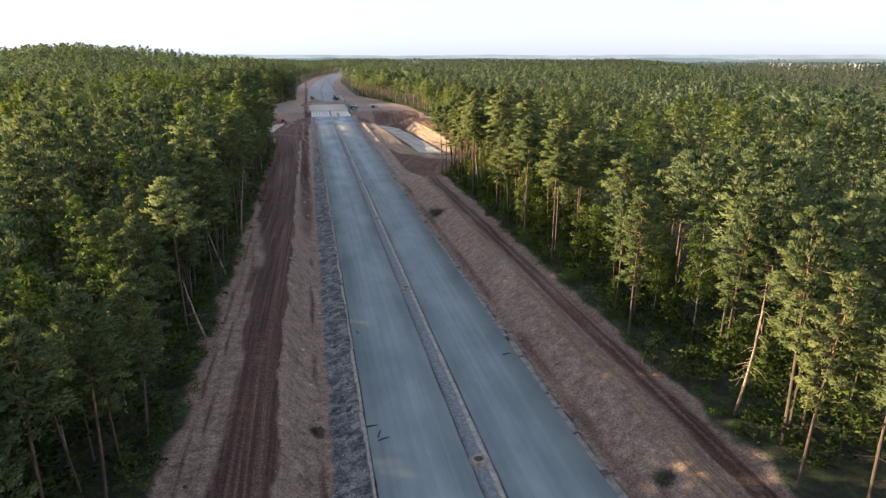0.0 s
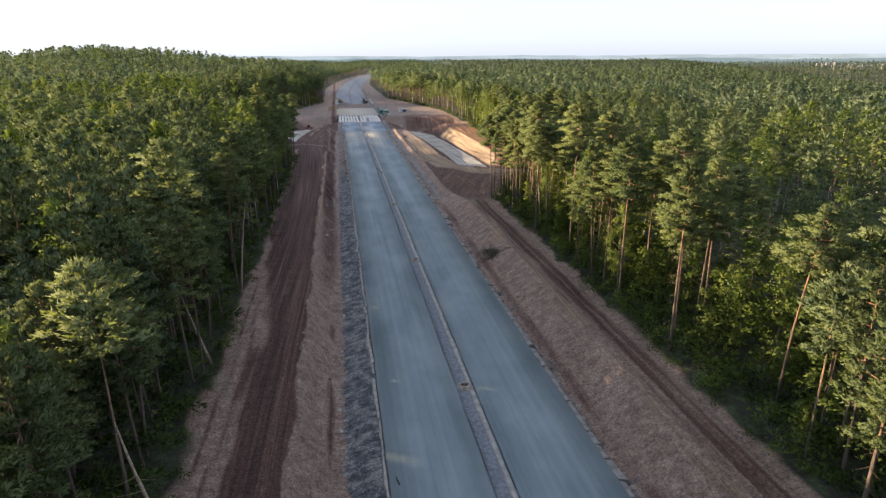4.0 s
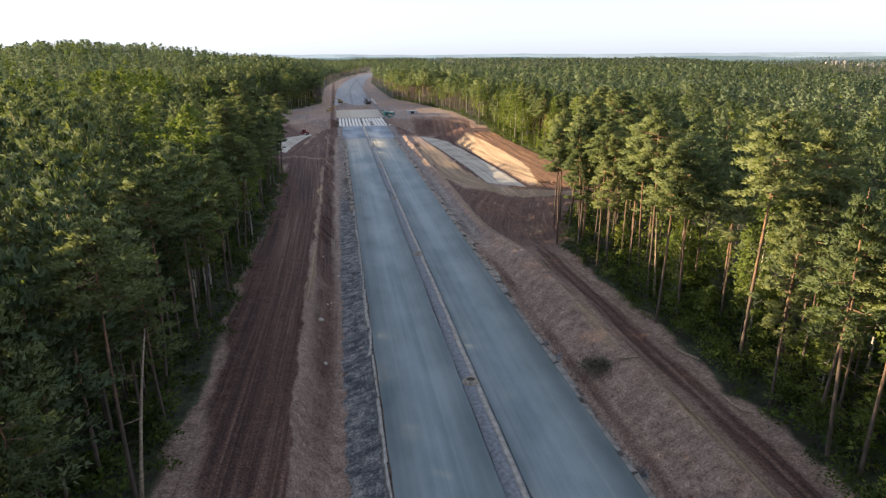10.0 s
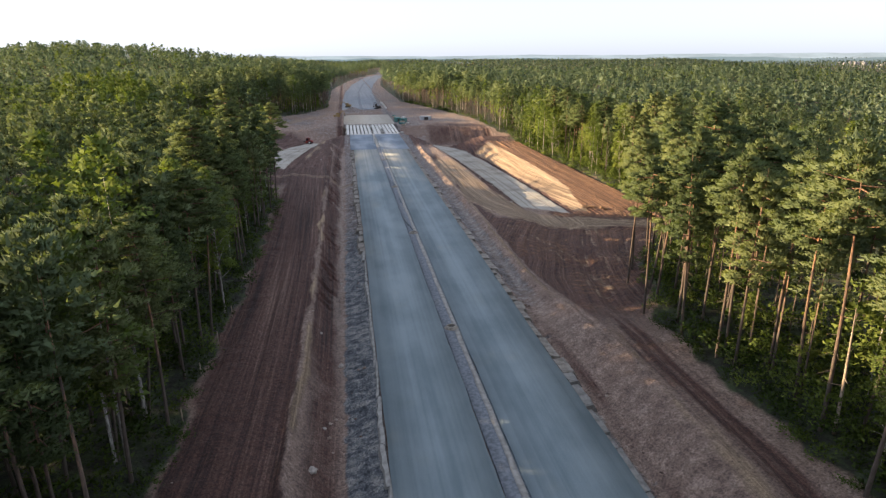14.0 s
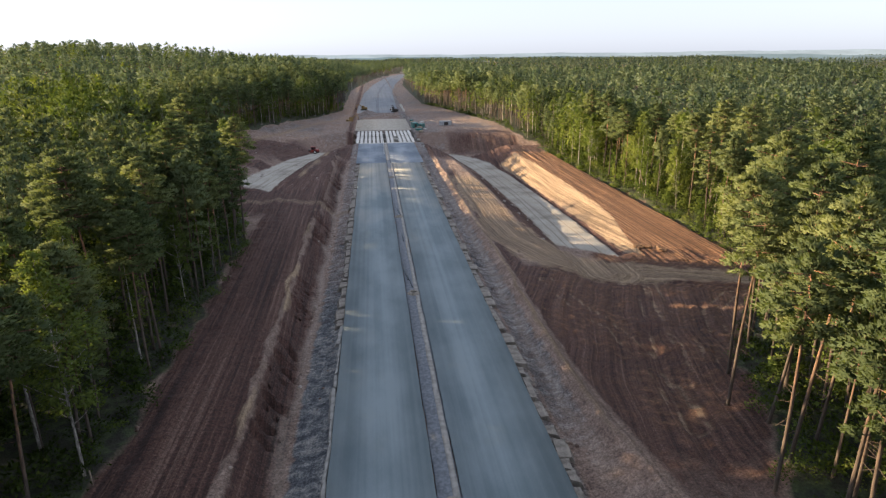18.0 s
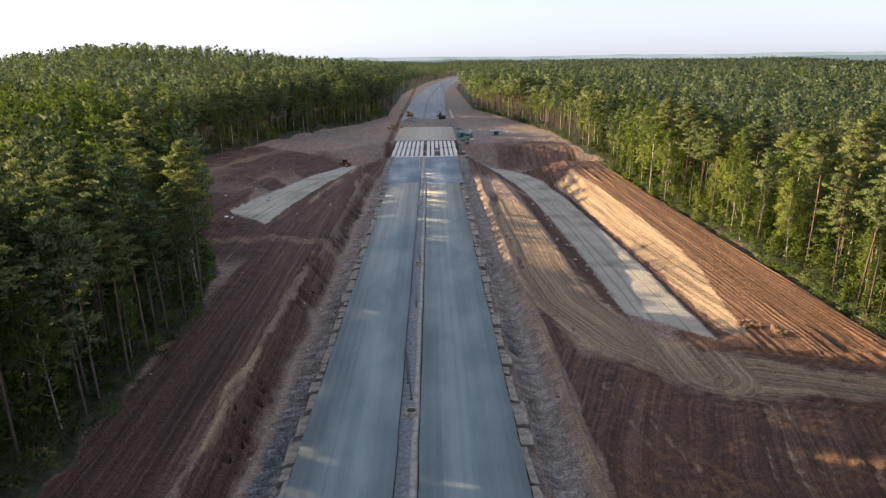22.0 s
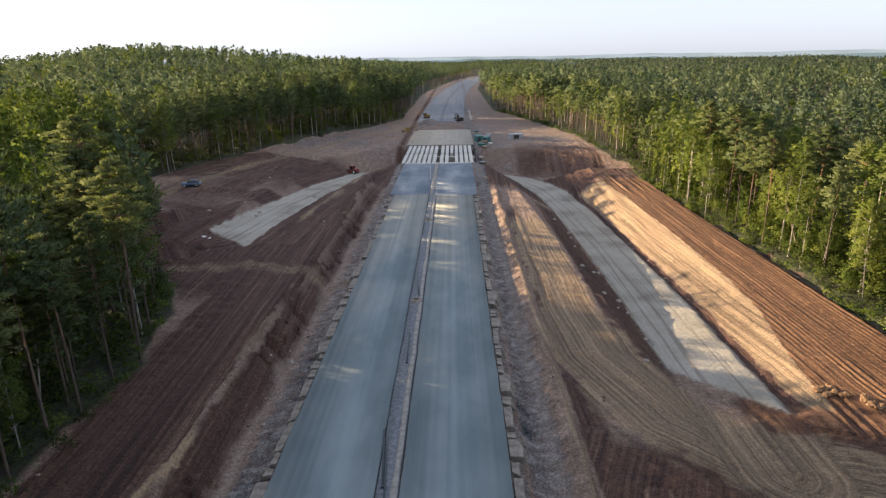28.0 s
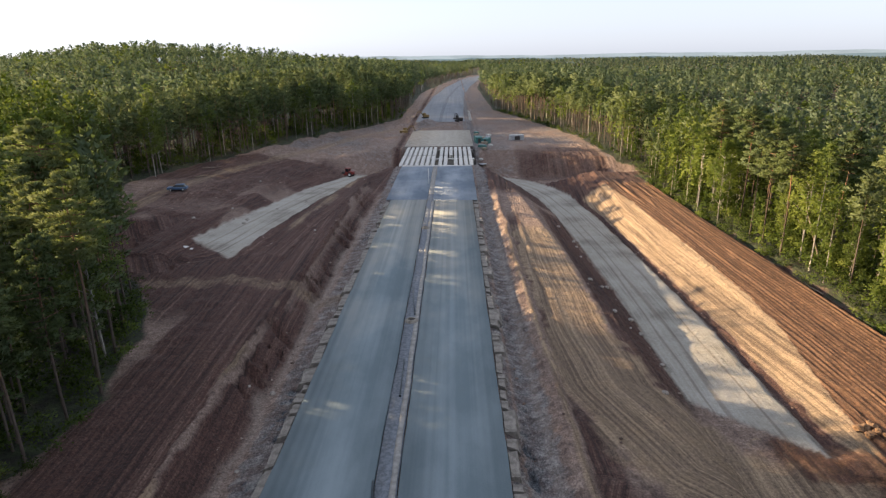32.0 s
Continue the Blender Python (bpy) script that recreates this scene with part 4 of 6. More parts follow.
def near_tree(kind, h, seed):
    """Meshes (trunk with limbs, crown) of one tree with its foot at the origin."""
    rng = np.random.default_rng(seed)
    lean = rng.normal(0, 0.02, 2)
    bend = rng.normal(0, 0.3, 2)

    def axis(z):
        u = z / h
        return Vector((lean[0] * z + bend[0] * math.sin(u * 3), lean[1] * z + bend[1] * math.sin(u * 3), z))
    bm = bmesh.new()
    r0 = 0.0076 * h if kind == "pine" else 0.0065 * h
    zs = [-0.6, 0.3, h * 0.15, h * 0.35, h * 0.55, h * 0.75, h * 0.97]
    bm_tube(bm, [axis(z) for z in zs], [r0 * (1.3, 1.05, 0.92, 0.8, 0.62, 0.38, 0.06)[k] for k in range(7)], 7)
    if kind == "pine":
        base = rng.uniform(0.58, 0.68) if seed < 103 else rng.uniform(0.36, 0.46)
        zb, c, w = pine_clumps(h, 12, 6, rng, base, 0.128)
        v, f, n = foliage(c, w, 130, 0.0138 * h, 0.0062 * h, rng, np.array([0, 0, h * (base + 0.16)]), 0.5, 0.35, 0.5)
    else:
        c, w = birch_clumps(h, 54, rng)
        zb = np.maximum(c[:, 2] - 0.9 * np.hypot(c[:, 0], c[:, 1]), 0.2 * h)
        v, f, n = foliage(c, w, 100, 0.0125 * h, 0.0088 * h, rng, np.array([0, 0, h * 0.55]), 1.15, -0.35, 0.55)
    v = v + np.stack([lean[0] * v[:, 2] + bend[0] * np.sin(3 * v[:, 2] / h), lean[1] * v[:, 2] + bend[1] * np.sin(3 * v[:, 2] / h), 0 * v[:, 2]], 1)
    for k in range(0, len(c), 2):
        a, e = axis(zb[k]), Vector(c[k]) + axis(c[k][2]) - Vector((0, 0, c[k][2]))
        bm_tube(bm, [a, a.lerp(e, 0.55) + Vector((0, 0, -0.1)), e], [0.0028 * h, 0.002 * h, 0.0006 * h], 4, False)
    for k in range(9):
        z = h * rng.uniform(0.2, 0.5)
        an = rng.uniform(0, 6.28)
        ll = rng.uniform(0.6, 1.9)
        bm_tube(bm, [axis(z), axis(z) + Vector((math.cos(an) * ll, math.sin(an) * ll, rng.uniform(-0.5, 0.3)))], [0.03, 0.008], 3, False)
    trunk = bpy.data.meshes.new("trunk")
    bm.to_mesh(trunk), bm.free()
    trunk.materials.append(BARK if kind == "pine" else BARK_BIRCH)
    leaves = mesh_of("crown", v, f, NEEDLE if kind == "pine" else LEAF, True)
    shaded_by(leaves, n)
    leaves.attributes.new("tree", "FLOAT", "POINT")
    return trunk, leaves


def merged(name, spots, kinds, variants, mats, label, category):
    """One object of many trees; spots are rows of x, y, z, scale, turn, tint."""
    V, F, N, T, MI, n0 = [], [], [], [], [], 0
    for k, (v, f, n, mi) in enumerate(variants):
        s = spots[kinds == k]
        if not len(s):
            continue
        ca, sa = np.cos(s[:, 4])[:, None], np.sin(s[:, 4])[:, None]
        sc = s[:, 3][:, None]

        def spun(q):
            return np.stack([q[:, 0] * ca - q[:, 1] * sa, q[:, 0] * sa + q[:, 1] * ca, q[:, 2] + 0 * ca], -1)
        m = len(s)
        F.append((f[None] + (np.arange(m) * len(v))[:, None, None]).reshape(-1, 3) + n0)
        MI.append(np.tile(mi, m))
        V.append((spun(v) * sc[..., None] + s[:, None, :3]).reshape(-1, 3))
        N.append(spun(n).reshape(-1, 3))
        T.append(np.repeat(s[:, 5], len(v)))
        n0 += m * len(v)
    me = mesh_of(name, np.concatenate(V), np.concatenate(F), mats[0], True)
    for mat in mats[1:]:
        me.materials.append(mat)
    me.polygons.foreach_set("material_index", np.concatenate(MI).astype(np.int32))
    shaded_by(me, np.concatenate(N))
    a = me.attributes.new("tree", "FLOAT", "POINT")
    a.data.foreach_set("value", np.concatenate(T).astype(np.float32))
    return tagged(new(name, me), label, category, kind="stuff")


def far_tree(kind, whorls, arms, per, ln, wd, seed, h=22.0, low=0.42, wide=0.132, soft=0.36):
    """A lighter tree for the woods: points, triangles, shading directions, material slots."""
    rng = np.random.default_rng(seed)
    if kind == 0:
        base = rng.uniform(low, low + 0.12)
        z, c, w = pine_clumps(h, whorls, arms, rng, base, wide)
        v, f, n = foliage(c, w, per, ln, wd, rng, np.array([0, 0, h * (base + 0.15)]), 0.55, 0.35, soft)
    else:
        c, w = birch_clumps(h, whorls * arms, rng)
        v, f, n = foliage(c, w, per, ln, wd, rng, np.array([0, 0, h * 0.55]), 1.1, -0.2, soft)
    k = np.arange(5) * 1.2566
    tr, top = 0.19, h * 0.88
    tv = np.concatenate([np.stack([np.cos(k) * tr, np.sin(k) * tr, k * 0 - 1], 1), [(0.1, 0, top)]])
    tf = np.stack([np.arange(5), (np.arange(5) + 1) % 5, np.full(5, 5)], 1) + len(v)
    tn = np.concatenate([np.stack([np.cos(k), np.sin(k), k * 0], 1), [(0, -0.7, 0.7)]])
    mi = np.concatenate([np.full(len(f), 0 if kind == 0 else 1), np.full(5, 2 if kind == 0 else 3)])
    return np.concatenate([v, tv]), np.concatenate([f, tf]), np.concatenate([n, tn]), mi


def scatter(x0, x1, y0, y1, gap, rng):
    xs, ys = np.arange(x0, x1, gap), np.arange(y0, y1, gap)
    X, Y = np.meshgrid(xs, ys)
    X = X + rng.uniform(-0.45, 0.45, X.shape) * gap
    Y = Y + rng.uniform(-0.45, 0.45, X.shape) * gap
    return X.ravel(), Y.ravel()


def depth_in(x, y):
    """How far a spot lies inside the woods (minus: outside)."""
    return np.maximum(forest_l(y) - x, x - forest_r(y))


def in_view(x, y):
    """The wedge of land ahead, with a margin for what casts shade into it."""
    return (x > -85 - 0.62 * np.clip(y + 20, 0, None)) & (x < 45 + 1.12 * np.clip(y - 20, 0, None))


LANES = [(-2, 233.5, 0.5), (-5, 286, 0.6), (-1, 525, 3.0)]  # thin gaps between the rows of trees


def in_lane(x, y):
    out = np.zeros(x.shape, bool)
    for lx, ly, w in LANES:
        along_, off = (lx - x) * 0.949 + (y - ly) * 0.315, np.abs((y - ly) * 0.949 - (lx - x) * 0.315)
        out |= (off < w) & (along_ > 0) & (along_ < 150)
    return out


GLADES = [(24.0, 42.5, 8, 2.4), (30.1, 58.3, 13, 3.0), (24.5, 88, 7, 2.0), (24.5, 65, 7, 5.0), (27, 76, 6, 4.0), (25, 50, 5, 3.0)]  # open, grassy bays in the forest edge


def in_glade(x, y):
    """Inside a bay that runs from its head (x, y) out to the road."""
    out = np.zeros(x.shape, bool)
    for gx_, gy_, length, w in GLADES:
        run, off = (gx_ - x) * 0.64 + (gy_ - y) * 0.76, np.abs((gx_ - x) * 0.76 - (gy_ - y) * 0.64)
        out |= (run > 0.4) & (run < length) & (off < w)
    return out


# near edge: single trees
rng = np.random.default_rng(11)
PINES = [near_tree("pine", h, 100 + k) for k, h in enumerate((23.5, 21, 24.5, 19, 22.5, 20))]
BIRCHES = [near_tree("birch", h, 200 + k) for k, h in enumerate((19, 16, 13))]
X, Y = scatter(-80, 110, 22, 330, 3.9, rng)
D = depth_in(X, Y)
ok = (D > 0.6) & (D < 9.5) & in_view(X, Y) & (rng.random(len(X)) < np.where(X < 0, 0.8, 0.6)) & ~in_lane(X, Y)
X, Y, D = X[ok], Y[ok], D[ok]
order = np.argsort(D + 0.05 * np.abs(Y - 150))[:300]
X, Y = X[order], Y[order]
# trees that stand out: x, y, birch, height
MARKED = [(30.1, 58.3, 1, 16.5), (21.8, 58.6, 0, 19), (24.5, 88, 0, 20.5), (23.4, 86.6, 0, 23), (23.8, 100.6, 0, 23.5), (23.0, 135, 0, 22.3), (25, 134, 0, 21.5),
          (22.9, 168.2, 0, 20.5), (24.8, 153, 0, 21), (30, 186, 0, 22), (30.6, 178.5, 0, 23), (33.5, 188.5, 0, 21), (26.7, 180.5, 0, 21.5), (25.3, 164.6, 0, 22), (27.1, 162.6, 0, 21), (29.6, 162.2, 0, 22.5), (25.8, 170.8, 0, 22), (29.2, 172.5, 0, 20.5), (31.5, 169, 0, 22), (28, 176.5, 0, 21), (23.8, 109.7, 0, 22), (24.6, 107.4, 0, 21), (34.6, 150, 0, 22), (-31.6, 186.4, 1, 17), (-28.4, 166.2, 0, 20), (-34.2, 168.2, 0, 21), (62.4, 238.5, 0, 18), (-31.8, 42, 0, 15), (-34.6, 58, 0, 15.5),
          (-31.6, 85, 0, 18.5), (-28, 90, 0, 18.7), (-27.8, 113, 0, 21.3), (-35.8, 244, 0, 19.5), (-29.8, 209, 1, 12.5), (-36, 246.5, 0, 21), (-32.2, 244, 0, 16), (-34.4, 253.6, 0, 18),
          (-73, 346, 1, 20), (-72.2, 340.5, 1, 19), (-76.5, 321, 1, 18), (-61, 385, 1, 19), (-51, 427, 1, 20), (-67, 364, 1, 19), (61.8, 295.5, 0, 20), (63, 262, 1, 15), (63.5, 315, 1, 17)]
MX, MY = np.array([m[0] for m in MARKED]), np.array([m[1] for m in MARKED])
clear = (np.min(np.hypot(X[:, None] - MX, Y[:, None] - MY), 1) > 2.2) & ~in_glade(X, Y)
X, Y = np.concatenate([X[clear], MX]), np.concatenate([Y[clear], MY])
WANT = [None] * int(clear.sum()) + [m[2:] for m in MARKED]
Z = ground(X, Y, False)
protos = {}
for x, y, z, want in zip(X, Y, Z, WANT):
    birch = bool(want[0]) if want else rng.random() < (0.22 if 0 < x and y < 148 else 0.06 if 0 < x and y < 232 else 0.6 if x > 0 else 0.06)
    k = int(rng.integers(3)) if birch else int(rng.integers(3)) + 3 * int(rng.random() < (0.8 if x < 0 and y < 165 and not want else 0.75 if x > 0 and y < 80 else 0.12))
    key = (birch, k)
    m = pose(x, y, z - 0.05, 0, 0, rng.uniform(0, 360)) @ pose(0, 0, 0, rng.normal(0, 1.6), rng.normal(0, 1.6), 0) @ Matrix.Scale(want[1] / ((19, 16, 13) if birch else (23.5, 21, 24.5, 19, 22.5, 20))[k] if want else rng.uniform(0.84, 1.08) * (0.7 if x < -36 and y > 256 else 0.88 if x < 0 and y < 235 else 1), 4)
    if key not in protos:
        t = new("birch_tree" if birch else "pine_tree")
        t.empty_display_size = 0.1
        tagged(t, "slender birch with white trunk and light green leaves" if birch else "tall pine with bare orange-brown trunk and dark green crown", "tree", "trees along the forest edge")
        trunk, crown = (BIRCHES if birch else PINES)[k]
        part("trunk", trunk, None, t)
        part("crown", crown, None, t)
        t.matrix_basis = m
        protos[key] = t
    else:
        c = copy_thing(protos[key], pose(0, 0, 0))
        c.matrix_basis = m

# woods behind the edge
VAR0 = [far_tree(0, 11, 6, 40, 0.43, 0.2, 400 + k, low=0.54 if k < 4 else 0.26) for k in range(7)] + [far_tree(1, 12, 4, 34, 0.36, 0.27, 420 + k, soft=0.55) for k in range(3)]
VAR1 = [far_tree(0, 9, 5, 20, 0.56, 0.29, 300 + k, low=0.46, soft=0.35) for k in range(6)] + [far_tree(1, 9, 4, 20, 0.45, 0.34, 320 + k) for k in range(3)]
VAR2 = [far_tree(0, 7, 4, 4, 1.15, 0.75, 340 + k, low=0.5, soft=0.25) for k in range(6)] + [far_tree(1, 6, 4, 4, 1.1, 0.95, 360 + k, soft=0.3) for k in range(3)]
VAR3 = [far_tree(0, 5, 4, 1, 2.3, 1.8, 380 + k, low=0.55, wide=0.14, soft=0.15) for k in range(5)] + [far_tree(1, 5, 4, 1, 2.2, 2.0, 390 + k, soft=0.2) for k in range(2)]


def woods(name, region, gap, variants, n_pine, keep, label, needles=NEEDLE_FAR, ahead=True):
    rng = np.random.default_rng(len(name))
    X, Y = scatter(*region, gap, rng)
    ok = keep(X, Y, rng) & (in_view(X, Y) == ahead) & ~in_lane(X, Y) & ~in_glade(X, Y)
    X, Y = X[ok], Y[ok]
    Z = ground(X, Y, False)
    leafy = rng.random(len(X)) < 0.04 + 0.45 * ((X > 56) & (Y > 225) & (Y < 366) & (depth_in(X, Y) < 16)) + 0.55 * ((X < -36) & (X > -115) & (Y > 252) & (Y < 335)) + np.where(X < 0, 0.5, 0.3) * ss(0.56, 0.7, fbm(X / 60, Y / 60, 50, 2))
    kinds = np.where(leafy, n_pine + rng.integers(0, len(variants) - n_pine, len(X)), rng.integers(0, n_pine, len(X)))
    if name == "forest_wall":
        kinds = np.where(~leafy, np.where((X > 0) & (Y > 395), 6, np.where(depth_in(X, Y) > 6, 3, 0)) + rng.integers(0, 3, len(X)), kinds)
        kinds = np.where((X > 0) & (Y < 366) & (depth_in(X, Y) < 16) & (rng.random(len(X)) < 0.55), 9 + rng.integers(0, 2, len(X)), kinds)
    if name == "forest_edge":
        kinds = np.where(~leafy & (X > 0) & (Y < 240), rng.integers(0, 4, len(X)), kinds)
        kinds = np.where(~leafy & (X < 0) & (depth_in(X, Y) > 6), 4 + rng.integers(0, 3, len(X)), kinds)
    sc = (0.64 + 0.5 * fbm(X / 45, Y / 32, 51, 2) + rng.uniform(-0.22, 0.13, len(X))) + np.where(X < 0, np.where(Y < 250, 0.05 + 0.09 * (depth_in(X, Y) > 9) * (Y < 235), 0.13 * (Y < 640) * (depth_in(X, Y) < 32)), 0)
    sc = sc * (1 - 0.36 * ss(-33, -38, X) * ss(-78, -66, X) * ss(254, 258, Y) * ss(306, 296, Y))
    spots = np.stack([X, Y, Z - 0.3, sc, rng.uniform(0, 6.28, len(X)), rng.random(len(X))], 1)
    return merged(name, spots, kinds, variants, [needles, LEAF, BARK, BARK_BIRCH], label, "forest")


def keep0(X, Y, rng):
    D = depth_in(X, Y)
    return (D > 1.5) & (D < 28) & (Y > 15) & (Y < 320) & ~((X < 0) & (Y > 250) & (D < 30)) & (rng.random(len(X)) < np.where(X < 0, 0.95, np.where(Y < 165, 0.92, 0.85)) - np.where(X < 0, 0.12, 0.36) * (D < 9.5))


woods("forest_edge", (-105, 100, 15, 320), 5.1, VAR0, 7, keep0, "dense dark green pine forest with some birches")


def wall_part(X, Y, D):
    """The dense dark rows at the far forest edges."""
    return (D < 30) & (((X < 0) & (Y > 250) & (Y < 640)) | ((X > 0) & (Y > 320) & (Y < 640)))


def keep_wall(X, Y, rng):
    D = depth_in(X, Y)
    return (D > 1.2) & wall_part(X, Y, D) & (rng.random(len(X)) < 0.95)


VARW = [far_tree(0, 9, 5, 9, 0.8, 0.42, 440 + k, low=0.46 if k < 3 else 0.38) for k in range(6)] + [far_tree(0, 7, 5, 10, 0.8, 0.42, 450 + k, low=0.6) for k in range(3)] + [far_tree(1, 9, 4, 10, 0.6, 0.45, 460 + k) for k in range(2)]
woods("forest_wall", (-110, 100, 250, 640), 3.7, VARW, 9, keep_wall, "close dark wall of tall pine trunks at the forest edge")


def near_woods(X, Y, D):
    return (X > -170) & (X < 185) & (Y < 330) & (D < 88)


def keep1(X, Y, rng):
    D = depth_in(X, Y)
    return (D > 1.5) & near_woods(X, Y, D) & ~((D < 28) & (Y > 15) & (Y < 320)) & ~wall_part(X, Y, D) & (rng.random(len(X)) < np.where(X < 0, 0.97, 0.9))


woods("forest_near", (-170, 185, -30, 420), 5.9, VAR1, 6, keep1, "dense dark green pine forest with some birches")


def keep2(X, Y, rng):
    D = depth_in(X, Y)
    inside = near_woods(X, Y, D)
    return (D > 1.5) & ~inside & ~((D < 30) & (Y > 250) & (Y < 640)) & ((Y < 760) | (D < 100)) & (rng.random(len(X)) < 0.9)


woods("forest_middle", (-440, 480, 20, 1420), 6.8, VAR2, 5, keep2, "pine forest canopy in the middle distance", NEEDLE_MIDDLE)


woods("forest_behind", (-300, 420, -58, 300), 7.2, VAR3, 5, lambda X, Y, rng: depth_in(X, Y) > 2, "pine forest on both sides of the road's beginning", ahead=False)


def keep3(X, Y, rng):
    inside = ((X > -440) & (X < 480) & (Y < 760)) | ((Y < 1420) & (X > -440) & (X < 480) & (depth_in(X, Y) < 100))
    return (depth_in(X, Y) > 3) & ~inside


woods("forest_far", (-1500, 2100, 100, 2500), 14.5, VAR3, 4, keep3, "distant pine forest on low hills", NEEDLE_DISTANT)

# ---- undergrowth along the forest edges ----
def bush(seed, tall):
    rng = np.random.default_rng(seed)
    n = 9
    c = np.stack([rng.normal(0, 0.55, n), rng.normal(0, 0.55, n), rng.uniform(0.15, 0.9, n) * tall], 1)
    v, f, nr = foliage(c, np.full(n, 0.3 * tall ** 0.6 + 0.3), 20, 0.23, 0.17, rng, np.array([0, 0, 0.2 * tall]), 0.9, 0.2, 0.5)
    return v, f, nr, np.zeros(len(f))


def sapling(seed, tall):
    """A young tree, leafy down to the ground."""
    rng = np.random.default_rng(seed)
    n = 18
    u = np.sort(rng.uniform(0.06, 1, n))
    r, an = 0.2 * tall * (1.05 - u) * rng.uniform(0.4, 1.1, n), np.cumsum(rng.uniform(1.6, 3.2, n))
    c = np.stack([np.cos(an) * r, np.sin(an) * r, u * tall], 1)
    v, f, nr = foliage(c, np.full(n, 0.075 * tall + 0.2), 20, 0.32, 0.24, rng, np.array([0, 0, 0.35 * tall]), 0.9, 0.0, 0.5)
    return v, f, nr, np.zeros(len(f))


BUSHES = [bush(400 + k, t) for k, t in enumerate((1.4, 2.2, 3.2, 4.6))] + [sapling(420 + k, t) for k, t in enumerate((5.5, 8.0, 11.0))]
UNDER = leaf_material("undergrowth_leaves", (0.029, 0.044, 0.015), (0.053, 0.08, 0.023), (0.096, 0.132, 0.034), (1.2, 1.3, 0.5))
rng = np.random.default_rng(31)
X, Y = scatter(-110, 110, 18, 560, 2.5, rng)
D = depth_in(X, Y)
ok = (D > -0.3) & (D < 22) & in_view(X, Y) & (rng.random(len(X)) < np.where(D < 12, 0.92, np.where(X > 0, 0.5, 0.25))) & ~((np.abs(Y - 31) < 3) & (X > 18)) & ~((X < 0) & (Y > 290) & (D < 4) & (rng.random(len(X)) < 0.75)) & ~((X > 0) & (Y > 395) & (D > 2) & (rng.random(len(X)) < 0.88))
X, Y, D = X[ok], Y[ok], D[ok]
tall = np.where((X > 0) & (Y > 150) & (Y < 232), 0.6, 1.0) * np.where(in_glade(X, Y), 0.45, 1.0)
kinds = np.clip((tall * rng.random(len(X)) * (1.8 + 2.6 * ((X > 0) & (Y > 222) & (Y < 395)) + 5.6 * ss(2.5, 10, D))).astype(int), 0, 6)
spots = np.stack([X, Y, ground(X, Y, False) - 0.15, rng.uniform(0.9, 1.6, len(X)) * np.where(D < 1.5, 0.75, 1), rng.uniform(0, 6.28, len(X)), rng.random(len(X))], 1)
merged("undergrowth", spots, kinds, BUSHES, [UNDER], "dark green leafy undergrowth along the forest edge", "undergrowth")

X, Y = scatter(20, 74, 48, 352, 2.3, rng)
D = depth_in(X, Y)
ok = (D > -0.6) & (D < 11) & (rng.random(len(X)) < np.where(Y > 222, 0.85, np.where(Y < 150, 0.85, 0.3) * (D > 0.4))) & ~in_glade(X, Y)
X, Y, D = X[ok], Y[ok], D[ok]
kinds = np.clip((1.2 + 5.2 * rng.random(len(X)) * ss(-1.5, 4, D)).astype(int), 1, 6)
spots = np.stack([X, Y, ground(X, Y, False) - 0.15, rng.uniform(0.7, 1.15, len(X)), rng.uniform(0, 6.28, len(X)), rng.random(len(X))], 1)
merged("young_trees", spots, kinds, BUSHES, [LEAF], "bright green young birches and bushes along the forest edge", "undergrowth")

# ---- dead and leaning trunks at the forest edge ----
def dead_tree(x, y, lean_x, lean_y, h, twigs, label, curved=False):
    t = thing("dead_tree", x, y, float(ground(np.array([x]), np.array([y]), False)[0]) - 0.3, label=label, category="dead tree")
    rng = np.random.default_rng(int(abs(x * 10 + y)))
    top = Vector((lean_x, lean_y, h))
    side = Vector((rng.normal(0, 0.15), rng.normal(0, 0.15), 0))
    pts = [top * u + side * math.sin(3.1 * u) for u in (0, 0.25, 0.5, 0.75, 1)]
    part("trunk", bm_tube(bmesh.new(), pts, [0.17, 0.145, 0.115, 0.08, 0.025], 7), DEAD, t)
    for k in range(twigs):
        u = rng.uniform(0.3, 0.95)
        a = top * u + side * math.sin(3.1 * u)
        an, ll = rng.uniform(0, 6.28), rng.uniform(0.9, 2.4) * (1.25 - u)
        e = Vector((math.cos(an), math.sin(an), 0)) * ll
        drop = Vector((0, 0, -0.5 * ll if curved else 0.15 * ll))
        part("bare_branch", bm_tube(bmesh.new(), [a, a + e * 0.5 + drop * 0.2, a + e + drop], [0.035, 0.025, 0.008], 4, False), DEAD, t)
    return t


dead_tree(24.0, 42.5, 0.6, -0.5, 14.5, 34, "dead pine with pale bare drooping branches", True)
dead_tree(-27.4, 91.5, -2.6, 1.0, 8.5, 5, "pale dead trunk leaning out of the forest")
dead_tree(-26.6, 67.7, -2.2, 1.2, 8.0, 4, "pale dead trunk leaning out of the forest")
dead_tree(-33.4, 100, -7, 2.0, 7.5, 0, "pale broken trunk leaning low in the forest")
dead_tree(-27.2, 112, 1.5, 2.0, 13, 3, "thin dead trunk leaning out of the forest")
dead_tree(-34.6, 251.5, -0.6, 0.3, 17, 6, "thin dead dark trunk at the corner of the forest")
dead_tree(26.5, 142, -1.5, -1.0, 12, 5, "pale thin dead trunk leaning among pines")
dead_tree(64.5, 281, -3.0, 2.0, 10, 4, "pale dead trunk leaning out of the forest")


